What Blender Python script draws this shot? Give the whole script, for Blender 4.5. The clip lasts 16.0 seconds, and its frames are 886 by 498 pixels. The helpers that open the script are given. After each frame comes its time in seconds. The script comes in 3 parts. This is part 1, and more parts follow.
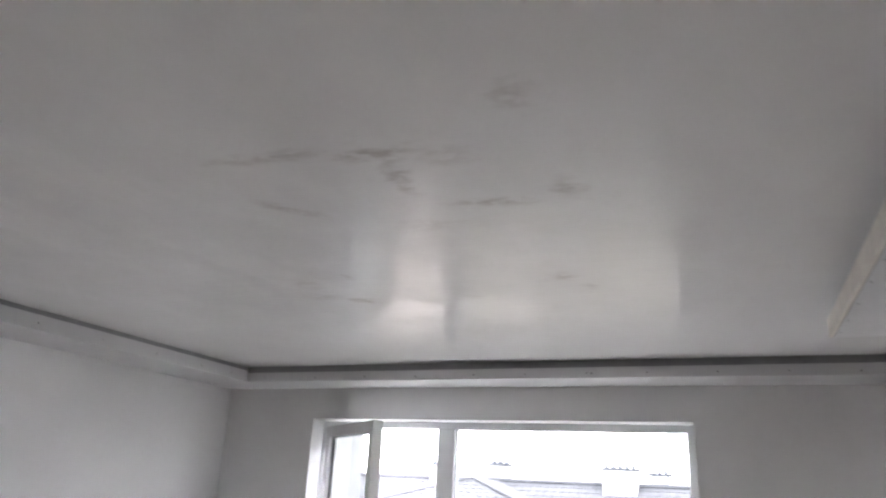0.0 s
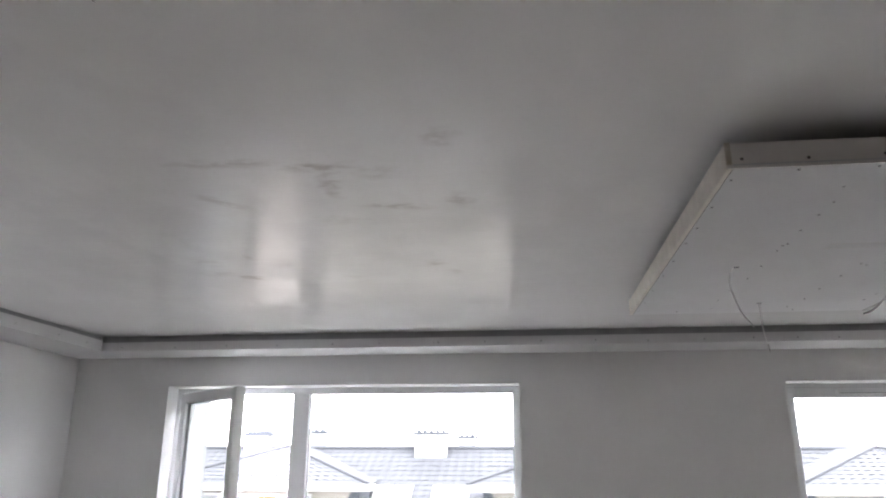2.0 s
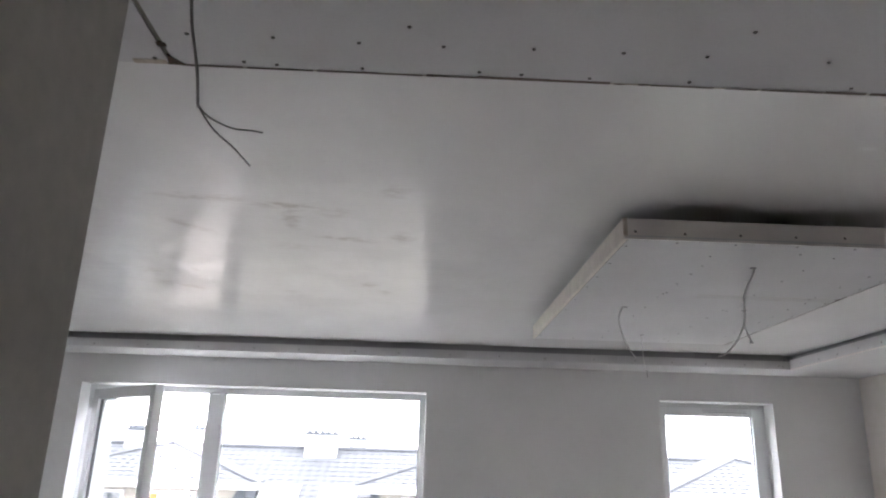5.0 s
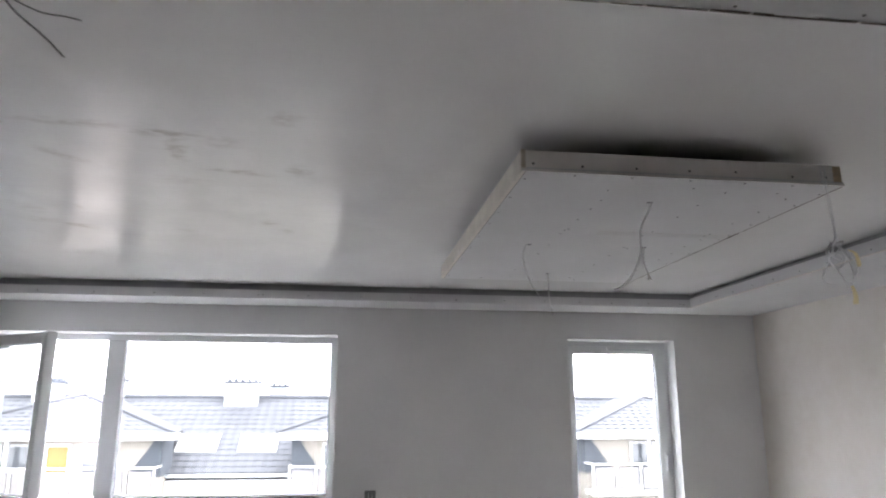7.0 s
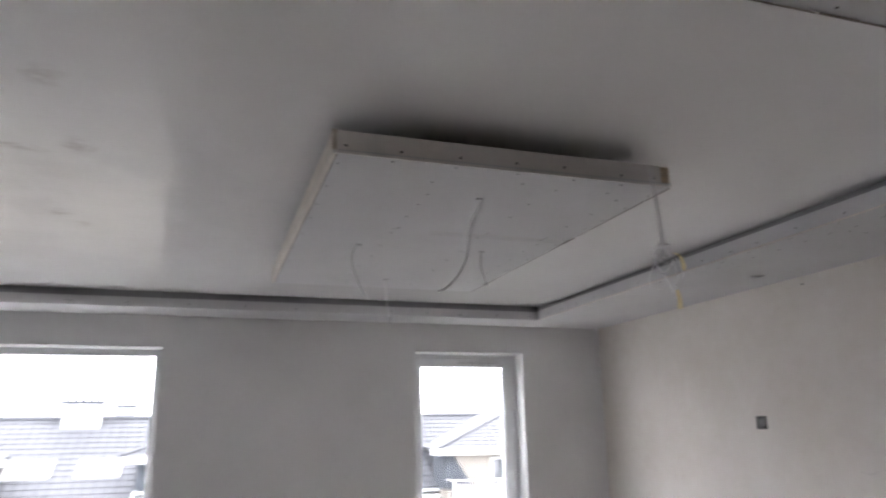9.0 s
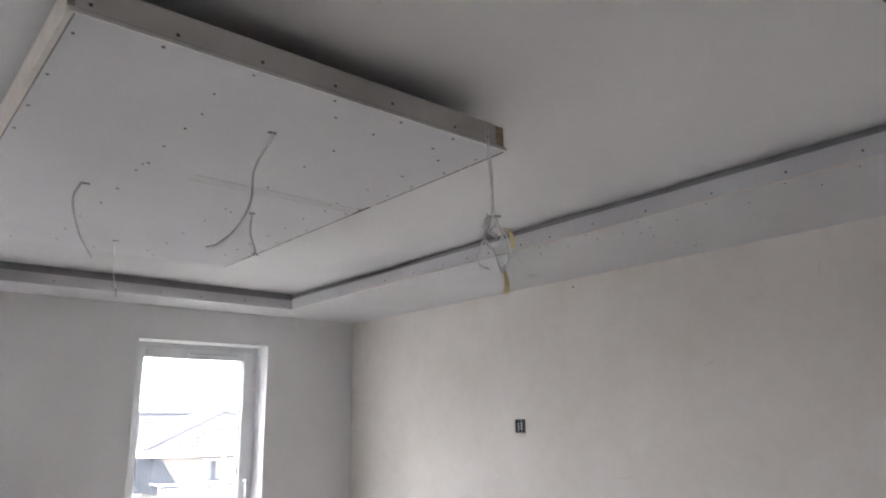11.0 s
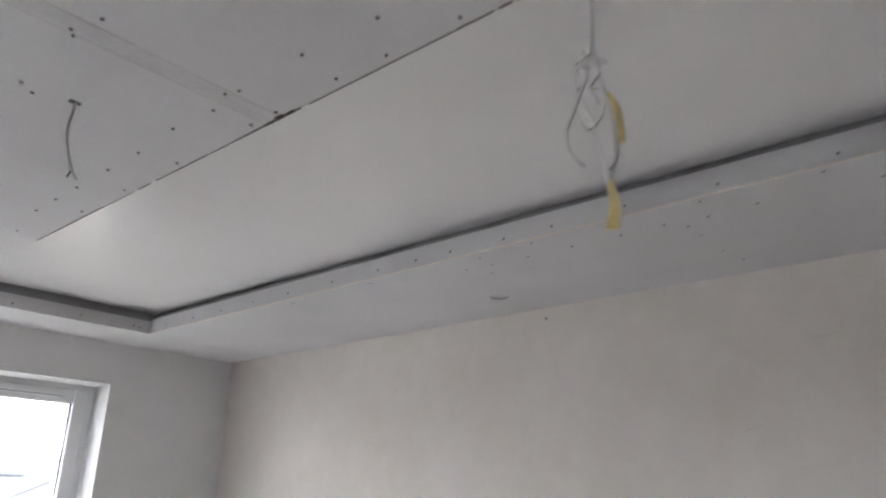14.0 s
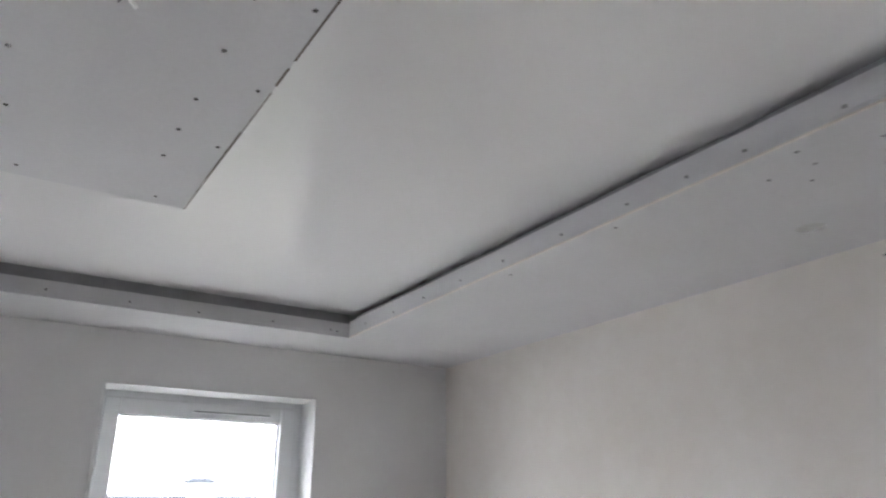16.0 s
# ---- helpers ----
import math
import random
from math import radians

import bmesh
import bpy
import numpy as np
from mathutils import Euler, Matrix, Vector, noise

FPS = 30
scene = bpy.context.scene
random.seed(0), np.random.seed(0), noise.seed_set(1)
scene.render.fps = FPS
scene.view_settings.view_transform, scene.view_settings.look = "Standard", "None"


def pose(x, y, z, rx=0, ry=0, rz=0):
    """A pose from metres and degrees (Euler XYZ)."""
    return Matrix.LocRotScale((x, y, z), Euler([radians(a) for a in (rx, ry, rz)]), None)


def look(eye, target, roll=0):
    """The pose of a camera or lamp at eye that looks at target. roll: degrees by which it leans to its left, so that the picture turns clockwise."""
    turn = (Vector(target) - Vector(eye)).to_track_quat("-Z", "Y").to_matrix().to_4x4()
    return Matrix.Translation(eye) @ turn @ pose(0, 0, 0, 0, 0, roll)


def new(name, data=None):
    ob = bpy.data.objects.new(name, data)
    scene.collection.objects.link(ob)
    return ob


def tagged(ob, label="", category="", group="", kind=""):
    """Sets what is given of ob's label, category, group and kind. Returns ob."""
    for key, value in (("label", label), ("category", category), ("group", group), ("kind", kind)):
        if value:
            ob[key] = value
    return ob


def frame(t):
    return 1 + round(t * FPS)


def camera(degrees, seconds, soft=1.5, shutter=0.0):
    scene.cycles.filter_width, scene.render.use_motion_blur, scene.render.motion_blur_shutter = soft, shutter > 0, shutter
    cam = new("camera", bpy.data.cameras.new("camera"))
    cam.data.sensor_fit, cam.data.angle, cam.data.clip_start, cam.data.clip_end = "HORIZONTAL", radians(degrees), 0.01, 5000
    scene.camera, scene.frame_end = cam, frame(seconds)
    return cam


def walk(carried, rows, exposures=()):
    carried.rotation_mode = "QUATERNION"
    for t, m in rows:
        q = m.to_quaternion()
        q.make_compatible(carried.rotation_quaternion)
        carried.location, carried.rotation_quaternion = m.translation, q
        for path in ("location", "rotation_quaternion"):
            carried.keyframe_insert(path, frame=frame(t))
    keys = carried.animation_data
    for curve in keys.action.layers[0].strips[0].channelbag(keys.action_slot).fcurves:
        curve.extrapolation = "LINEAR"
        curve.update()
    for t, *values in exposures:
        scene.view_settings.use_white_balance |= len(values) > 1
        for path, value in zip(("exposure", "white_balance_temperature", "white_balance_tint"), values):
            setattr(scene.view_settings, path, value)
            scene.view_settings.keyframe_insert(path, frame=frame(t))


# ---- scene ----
cam = camera(63.6, 16.0, soft=2.1, shutter=0.5)
PATH = [
    (0, (0.148, 0.354, 1.78), (-0.568, 2.11, 2.416), 2.7),
    (0.5, (0.261, 0.26, 1.709), (-0.406, 2.048, 2.308), 2.6),
    (1, (0.274, 0.111, 1.703), (-0.384, 1.913, 2.269), 1.4),
    (1.5, (0.142, -0.012, 1.711), (-0.302, 1.848, 2.297), 1.2),
    (2, (0.011, -0.192, 1.691), (-0.217, 1.711, 2.261), 0.2),
    (2.5, (0.075, -0.35, 1.693), (-0.173, 1.542, 2.292), 0.2),
    (3, (0.121, -0.493, 1.702), (-0.106, 1.392, 2.331), -0.2),
    (3.2, (0.099, -0.505, 1.718), (-0.142, 1.376, 2.353), -0.2),
    (3.5, (0.051, -0.564, 1.705), (-0.116, 1.328, 2.332), 0.1),
    (6, (-0.139, -0.605, 1.676), (-0.011, 1.324, 2.19), 0.9),
    (6.5, (-0.097, -0.598, 1.66), (0.117, 1.335, 2.124), -0.1),
    (7, (-0.012, -0.528, 1.663), (0.254, 1.404, 2.106), 0.1),
    (7.5, (0.084, -0.478, 1.662), (0.343, 1.454, 2.113), 1.3),
    (8, (0.168, -0.487, 1.656), (0.387, 1.449, 2.108), 0.9),
    (8.5, (0.214, -0.433, 1.658), (0.562, 1.487, 2.097), -0.3),
    (9, (0.226, -0.31, 1.652), (0.836, 1.531, 2.139), -0.9),
    (9.5, (0.243, -0.157, 1.665), (1.134, 1.565, 2.156), -2.1),
    (12, (0.477, 0.489, 1.672), (1.797, 1.882, 2.233), 0.3),
    (12.5, (0.661, 0.622, 1.673), (1.97, 1.981, 2.335), 0.3),
    (12.8, (0.760, 0.716, 1.706), (2.045, 2.110, 2.344), 1.4),
    (13, (0.783, 0.783, 1.685), (2.091, 2.141, 2.351), 2.0),
    (13.5, (0.829, 1.026, 1.691), (2.284, 2.203, 2.396), 1.3),
    (14, (0.887, 1.194, 1.696), (2.32, 2.424, 2.355), 1.1),
    (14.5, (1.056, 1.312, 1.683), (2.35, 2.681, 2.355), -0.0),
    (15, (1.223, 1.39, 1.696), (2.384, 2.872, 2.372), 0.5),
    (15.5, (1.285, 1.575, 1.688), (2.39, 3.102, 2.358), 0.5),
    (16, (1.307, 1.814, 1.741), (2.320, 3.395, 2.432), -0.1),
]
walk(cam, [(t, look(eye, target, roll)) for t, eye, target, roll in PATH],
     exposures=[(0.0, 3.66, 6500, 19), (0.5, 3.70, 6500, 19), (2.0, 3.62, 6480, 18), (3.0, 3.55, 6460, 18), (3.5, 3.80, 6450, 18), (6.0, 3.76, 6380, 18), (7.0, 3.65, 6360, 18), (8.0, 3.62, 6400, 18), (9.0, 3.64, 6480, 20), (9.5, 3.84, 6480, 20), (12.5, 4.13, 6450, 19), (14.5, 4.06, 6390, 18), (16.0, 4.01, 6300, 17)])

# ---- world and sun ----
SUN_EL, SUN_AZ = 50.0, 97.0      # degrees; the sun stands behind thin cloud, along the street
world = bpy.data.worlds.new("sky")
scene.world = world
world.use_nodes = True
wn, wl = world.node_tree.nodes, world.node_tree.links
sky = wn.new("ShaderNodeTexSky")
sky.sky_type, sky.sun_disc = "NISHITA", False
sky.sun_elevation, sky.sun_rotation = radians(SUN_EL), radians(SUN_AZ)
sky.air_density, sky.dust_density, sky.ozone_density = 1.0, 2.0, 1.0
veil = wn.new("ShaderNodeHueSaturation")      # thin cloud: the sky's blue is mostly veiled
veil.inputs["Saturation"].default_value = 0.3
wl.new(sky.outputs[0], veil.inputs["Color"])
cloud = wn.new("ShaderNodeMixRGB")            # an even layer of bright cloud over it
cloud.inputs["Fac"].default_value, cloud.inputs["Color2"].default_value = 0.75, (15.0, 15.4, 16.2, 1)
wl.new(veil.outputs[0], cloud.inputs["Color1"])
wl.new(cloud.outputs[0], wn["Background"].inputs["Color"])
wn["Background"].inputs["Strength"].default_value = 0.15
sun = new("sun", bpy.data.lights.new("sun", "SUN"))
sun.data.energy, sun.data.angle, sun.data.color = 0.5, radians(15), (1.0, 0.96, 0.9)
az = radians(SUN_AZ)
sun.matrix_world = look((0, 0, 30), Vector((0, 0, 30)) - Vector((math.sin(az) * math.cos(radians(SUN_EL)), math.cos(az) * math.cos(radians(SUN_EL)), math.sin(radians(SUN_EL)))))


# ---- materials ----
def mat(name, color, rough=0.6, spec=0.5, vary=0.06, scale=3.0, fine=60.0, bump=0.05, tint=None, stretch=(1, 1, 1),
        rough_vary=0.0, metal=0.0, coat=0.0, random_tone=0.0):
    """A surface with cloudy tone, fine grain and relief."""
    m = bpy.data.materials.new(name)
    m.use_nodes = True
    n, l = m.node_tree.nodes, m.node_tree.links
    b = n["Principled BSDF"]
    b.inputs["Metallic"].default_value = metal
    b.inputs["Specular IOR Level"].default_value = spec
    b.inputs["Coat Weight"].default_value = coat
    co = n.new("ShaderNodeTexCoord")
    mp = n.new("ShaderNodeMapping")
    mp.inputs["Scale"].default_value = stretch
    l.new(co.outputs["Object"], mp.inputs["Vector"])
    big = n.new("ShaderNodeTexNoise")
    big.inputs["Scale"].default_value, big.inputs["Detail"].default_value = scale, 6
    l.new(mp.outputs[0], big.inputs["Vector"])
    small = n.new("ShaderNodeTexNoise")
    small.inputs["Scale"].default_value, small.inputs["Detail"].default_value = fine, 4
    l.new(mp.outputs[0], small.inputs["Vector"])
    ramp = n.new("ShaderNodeValToRGB")
    dark = tint or tuple(c * (1 - 2.4 * vary) for c in color)
    ramp.color_ramp.elements[0].position, ramp.color_ramp.elements[1].position = 0.32, 0.66
    ramp.color_ramp.elements[0].color, ramp.color_ramp.elements[1].color = (*dark, 1), (*color, 1)
    l.new(big.outputs["Fac"], ramp.inputs["Fac"])
    grain = n.new("ShaderNodeMixRGB")
    grain.blend_type = "OVERLAY"
    grain.inputs["Fac"].default_value = min(1.0, vary * 2.5)
    l.new(ramp.outputs[0], grain.inputs["Color1"])
    l.new(small.outputs["Fac"], grain.inputs["Color2"])
    out = grain
    if random_tone:
        info = n.new("ShaderNodeObjectInfo")
        hsv = n.new("ShaderNodeHueSaturation")
        span = n.new("ShaderNodeMapRange")
        span.inputs["To Min"].default_value, span.inputs["To Max"].default_value = 1 - random_tone, 1 + random_tone
        l.new(info.outputs["Random"], span.inputs["Value"])
        l.new(span.outputs[0], hsv.inputs["Value"])
        l.new(grain.outputs[0], hsv.inputs["Color"])
        out = hsv
    l.new(out.outputs[0], b.inputs["Base Color"])
    span = n.new("ShaderNodeMapRange")
    span.inputs["To Min"].default_value, span.inputs["To Max"].default_value = rough - rough_vary, rough + rough_vary
    l.new(big.outputs["Fac"], span.inputs["Value"])
    l.new(span.outputs[0], b.inputs["Roughness"])
    if bump:
        bp = n.new("ShaderNodeBump")
        bp.inputs["Strength"].default_value, bp.inputs["Distance"].default_value = bump, 0.01
        l.new(small.outputs["Fac"], bp.inputs["Height"])
        l.new(bp.outputs[0], b.inputs["Normal"])
    return m


def ceiling_paint():
    """Satin white paint, rolled and patched: cloudy gloss, drawn-out trowel marks, a few damp smears."""
    m = bpy.data.materials.new("satin_ceiling_paint")
    m.use_nodes = True
    n, l = m.node_tree.nodes, m.node_tree.links
    b = n["Principled BSDF"]
    co = n.new("ShaderNodeTexCoord")

    def noise_at(scale, stretch, detail=5, place=(0, 0, 0)):
        mp = n.new("ShaderNodeMapping")
        mp.inputs["Scale"].default_value, mp.inputs["Location"].default_value = stretch, place
        l.new(co.outputs["Object"], mp.inputs["Vector"])
        t = n.new("ShaderNodeTexNoise")
        t.inputs["Scale"].default_value, t.inputs["Detail"].default_value = scale, detail
        l.new(mp.outputs[0], t.inputs["Vector"])
        return t.outputs["Fac"]

    def span(value, a, c, lo, hi):
        r = n.new("ShaderNodeMapRange")
        r.interpolation_type = "SMOOTHSTEP"
        for key, v in (("From Min", a), ("From Max", c), ("To Min", lo), ("To Max", hi)):
            r.inputs[key].default_value = v
        l.new(value, r.inputs["Value"])
        return r.outputs[0]

    def times(a, c, op="MULTIPLY"):
        t = n.new("ShaderNodeMath")
        t.operation = op
        for k, v in enumerate((a, c)):
            if isinstance(v, (int, float)):
                t.inputs[k].default_value = v
            else:
                l.new(v, t.inputs[k])
        return t.outputs[0]

    cloud = noise_at(1.1, (1, 1, 1), 3)
    trowel = noise_at(3.2, (1.0, 0.8, 1), 3)
    blotch = noise_at(4.2, (1.0, 0.6, 1), 4, (0.7, 2.3, 0))
    wobble = noise_at(9.0, (1.0, 2.6, 1), 5)
    ripple = noise_at(11.0, (0.4, 1.5, 1), 3, (1.7, 0.4, 0))

    def stroke(x, y, half_x, half_y, turn, strength):
        """A smear of its own shape: a ragged, tapering ellipse."""
        mp = n.new("ShaderNodeMapping")
        mp.vector_type = "TEXTURE"
        mp.inputs["Location"].default_value = (x, y, 2.526)
        mp.inputs["Rotation"].default_value = (0, 0, radians(turn))
        mp.inputs["Scale"].default_value = (half_x, half_y, 1)
        l.new(co.outputs["Object"], mp.inputs["Vector"])
        d = n.new("ShaderNodeVectorMath")
        d.operation = "LENGTH"
        l.new(mp.outputs[0], d.inputs[0])
        ragged = times(d.outputs["Value"], times(wobble, 2.0), "MULTIPLY")
        return span(ragged, 0.1, 1.3, strength, 0.0)

    marks = [stroke(-0.60, 1.715, 0.13, 0.04, 0, 0.95), stroke(-0.595, 1.86, 0.035, 0.14, 8, 0.85), stroke(-0.86, 1.66, 0.17, 0.035, 2, 0.6), stroke(-0.99, 1.98, 0.11, 0.03, 50, 0.65),
             stroke(-1.38, 2.68, 0.08, 0.08, 0, 0.4), stroke(-1.42, 2.90, 0.09, 0.05, 0, 0.4), stroke(-1.27, 2.98, 0.09, 0.045, 25, 1.0), stroke(-0.44, 1.77, 0.065, 0.055, 0, 0.55),
             stroke(-0.41, 2.07, 0.13, 0.03, 10, 0.75), stroke(-0.20, 2.03, 0.055, 0.065, 0, 0.65), stroke(-0.38, 2.81, 0.05, 0.055, 0, 0.65), stroke(-0.30, 2.96, 0.03, 0.055, 0, 0.5),
             stroke(-0.215, 1.55, 0.06, 0.06, 0, 0.5), stroke(-0.80, 3.0, 0.06, 0.03, 20, 0.35), stroke(-0.64, 2.2, 0.12, 0.06, 10, 0.3), stroke(-1.17, 2.63, 0.022, 0.055, 0, 0.45)]
    spot = marks[0]
    for m_ in marks[1:]:
        spot = times(spot, m_, "MAXIMUM")
    broken = noise_at(17.0, (1.0, 1.8, 1), 3, (0.3, 0.9, 0))
    spot = times(spot, span(broken, 0.36, 0.6, 0.2, 1.15))
    mix = n.new("ShaderNodeMixRGB")
    mix.inputs["Color1"].default_value, mix.inputs["Color2"].default_value = (0.86, 0.855, 0.845, 1), (0.61, 0.582, 0.555, 1)
    l.new(spot, mix.inputs["Fac"])
    tone = n.new("ShaderNodeMixRGB")
    tone.blend_type = "MULTIPLY"
    tone.inputs["Fac"].default_value = 0.3
    l.new(mix.outputs[0], tone.inputs["Color1"])
    l.new(span(cloud, 0.3, 0.7, 0.88, 1.0), tone.inputs["Color2"])
    l.new(tone.outputs[0], b.inputs["Base Color"])
    # the patched stretch before the big window, where the paint dried unevenly
    off = n.new("ShaderNodeVectorMath")
    off.operation = "DISTANCE"
    off.inputs[1].default_value = (-0.9, 2.3, 2.526)
    l.new(co.outputs["Object"], off.inputs[0])
    patched = span(off.outputs["Value"], 0.5, 2.2, 1.0, 0.12)
    uneven = times(times(trowel, -0.5, "ADD"), times(patched, 0.46))
    # sheen is set lower away from the windows, to fade reflections and island shade
    axes = n.new("ShaderNodeSeparateXYZ")
    l.new(co.outputs["Object"], axes.inputs[0])
    rough = times(times(uneven, span(axes.outputs["Y"], 1.8, 3.2, 0.262, 0.23), "ADD"), times(spot, 0.06), "ADD")
    l.new(times(rough, 0.268, "MINIMUM"), b.inputs["Roughness"])
    coat = times(span(axes.outputs["Y"], 1.6, 3.5, 0.14, 0.43), times(patched, 0.28), "MAXIMUM")
    sheen = times(times(span(blotch, 0.36, 0.64, -0.16, 0.12), patched), coat, "ADD")
    l.new(sheen, b.inputs["Specular IOR Level"])
    bp = n.new("ShaderNodeBump")
    bp.inputs["Distance"].default_value = 1.0
    swell = noise_at(4.6, (1.0, 0.55, 1), 2, (3.1, 1.2, 0))
    l.new(patched, bp.inputs["Strength"])
    brush = noise_at(58.0, (0.25, 1.5, 1), 2, (0.2, 1.1, 0))
    l.new(times(times(times(ripple, 0.0012), times(brush, 0.0003), "ADD"), times(swell, 0.0022), "ADD"), bp.inputs["Height"])
    l.new(bp.outputs[0], b.inputs["Normal"])
    return m


def glass_pane(name, tint, rough=0.0):
    m = bpy.data.materials.new(name)
    m.use_nodes = True
    b = m.node_tree.nodes["Principled BSDF"]
    b.inputs["Base Color"].default_value = (*tint, 1)
    b.inputs["Transmission Weight"].default_value = 1.0
    b.inputs["Roughness"].default_value = rough
    b.inputs["IOR"].default_value = 1.45
    return m


CEILING = ceiling_paint()
WALL = mat("white_wall_paint", (0.86, 0.858, 0.858), 0.7, 0.3, 0.03, 1.3, 45, 0.06)
FILLER = mat("raw_cream_filler", (0.79, 0.752, 0.705), 0.85, 0.2, 0.05, 2.4, 14, 0.03, tint=(0.735, 0.69, 0.63))
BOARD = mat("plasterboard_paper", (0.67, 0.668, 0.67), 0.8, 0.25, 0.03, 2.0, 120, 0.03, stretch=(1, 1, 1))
BOARD_EDGE = mat("cut_plasterboard_edge", (0.66, 0.61, 0.54), 0.9, 0.2, 0.1, 25, 140, 0.3, tint=(0.45, 0.36, 0.27))
BEAD = mat("cream_edge_bead", (0.92, 0.895, 0.86), 0.55, 0.4, 0.05, 14, 90, 0.03)
# warm board colour, lightened in place of light reaching the south face
LIGHTENED_FRONT = mat("warm_lightened_board", (0.86, 0.83, 0.795), 0.8, 0.25, 0.04, 3.0, 110, 0.04)
DARK_WOOD = mat("dark_stained_wood", (0.10, 0.075, 0.055), 0.8, 0.3, 0.15, 14, 90, 0.15)
JOINT = mat("joint_filler", (0.66, 0.658, 0.655), 0.85, 0.2, 0.06, 9, 90, 0.1)
SCREW = mat("black_screw", (0.11, 0.105, 0.10), 0.5, 0.5, 0.1, 60, 200, 0.0)
STEEL = mat("galvanised_profile", (0.38, 0.39, 0.4), 0.45, 0.5, 0.08, 8, 60, 0.03, metal=0.9)
TIMBER = mat("raw_timber", (0.66, 0.52, 0.37), 0.8, 0.3, 0.12, 14, 90, 0.15, stretch=(1, 1, 5))
PVC = mat("white_pvc", (0.84, 0.85, 0.865), 0.35, 0.5, 0.02, 2, 30, 0.0)
PLASTER = mat("white_reveal_plaster", (0.85, 0.85, 0.845), 0.8, 0.3, 0.04, 4, 70, 0.08)
GASKET = mat("grey_gasket", (0.12, 0.12, 0.13), 0.7, 0.3, 0.05, 8, 50, 0.0)
DUSTY = glass_pane("dusty_glass", (0.68, 0.705, 0.685), 0.0)
# passage cable, a darker grey than the island's
CABLE_DARK = mat("mid_grey_cable_sheath", (0.50, 0.495, 0.48), 0.6, 0.3, 0.06, 20, 80, 0.02)
CABLE = mat("grey_cable_sheath", (0.92, 0.92, 0.91), 0.5, 0.4, 0.05, 20, 80, 0.02)
SCUFF = mat("faint_scuff", (0.67, 0.64, 0.59), 0.8, 0.2, 0.05, 20, 80, 0.02)
CABLE_PALE = mat("pale_cable_sheath", (0.91, 0.91, 0.91), 0.45, 0.4, 0.05, 20, 80, 0.02)
TAPE = mat("yellow_masking_tape", (0.93, 0.83, 0.56), 0.7, 0.3, 0.1, 30, 120, 0.1)
tape_nodes = TAPE.node_tree
thin = tape_nodes.nodes.new("ShaderNodeBsdfTranslucent")      # paper tape lets light through
thin.inputs["Color"].default_value = (0.95, 0.85, 0.56, 1)
both = tape_nodes.nodes.new("ShaderNodeMixShader")
both.inputs["Fac"].default_value = 0.55
tape_nodes.links.new(tape_nodes.nodes["Principled BSDF"].outputs[0], both.inputs[1])
tape_nodes.links.new(thin.outputs[0], both.inputs[2])
tape_nodes.links.new(both.outputs[0], tape_nodes.nodes["Material Output"].inputs["Surface"])
CORE = mat("dark_wire_core", (0.2, 0.195, 0.185), 0.5, 0.4, 0.08, 40, 90, 0.0)
PALE_EDGE_LIT_SIDE = mat("pale_edge_and_lit_side", (0.79, 0.745, 0.68), 0.85, 0.2, 0.05, 18, 90, 0.1)
HOLE = mat("bare_board_core", (0.62, 0.615, 0.60), 0.9, 0.2, 0.08, 25, 90, 0.1)
BLACK = mat("black_box_plastic", (0.045, 0.045, 0.05), 0.5, 0.4, 0.1, 20, 80, 0.02)
# unseen floor, paler than screed so that it lights the ceiling
BOUNCE_FLOOR = mat("pale_bounce_screed", (0.68, 0.65, 0.61), 0.9, 0.2, 0.08, 2.5, 50, 0.15)
# grey for the hall wall end, with its shade put into the colour
HALL_SHADE = mat("shade_grey_wall", (0.46, 0.44, 0.395), 0.9, 0.2, 0.05, 2.0, 40, 0.08)
# dark tone for the unseen walls, to cut the light they throw back
DIM_WALL = mat("dim_bounce_plaster", (0.25, 0.23, 0.19), 0.95, 0.1, 0.08, 2.5, 40, 0.15)
VOID = mat("bare_concrete", (0.3, 0.29, 0.28), 0.95, 0.1, 0.1, 6, 60, 0.15)
ROOF = mat("dark_concrete_tile", (0.043, 0.045, 0.050), 0.75, 0.3, 0.06, 2.0, 12, 0.03, tint=(0.034, 0.036, 0.040), random_tone=0.05)
RENDER_W = mat("pale_house_render", (0.17, 0.156, 0.137), 0.9, 0.2, 0.05, 0.7, 20, 0.05)
FIN = mat("pale_fin_render", (0.115, 0.12, 0.12), 0.9, 0.2, 0.03, 1.5, 30, 0.05)
FASCIA = mat("white_fascia_board", (0.30, 0.30, 0.298), 0.6, 0.3, 0.03, 1, 20, 0.0)
ZINC = mat("zinc_gutter", (0.30, 0.32, 0.34), 0.5, 0.5, 0.06, 3, 30, 0.0, metal=0.5)
ORANGE = mat("orange_blind", (0.14, 0.085, 0.03), 0.8, 0.2, 0.06, 2, 30, 0.0)
PANEL = mat("grey_balcony_panel", (0.098, 0.092, 0.091), 0.6, 0.3, 0.05, 2, 30, 0.0)
DARKGLASS = mat("house_window_glass", (0.05, 0.055, 0.06), 0.15, 0.5, 0.05, 1, 10, 0.0)
SLATE = mat("slate_cladding", (0.034, 0.039, 0.046), 0.8, 0.3, 0.05, 3, 25, 0.0)
GRASS = mat("street_ground", (0.09, 0.095, 0.07), 0.95, 0.1, 0.2, 0.3, 4, 0.1)


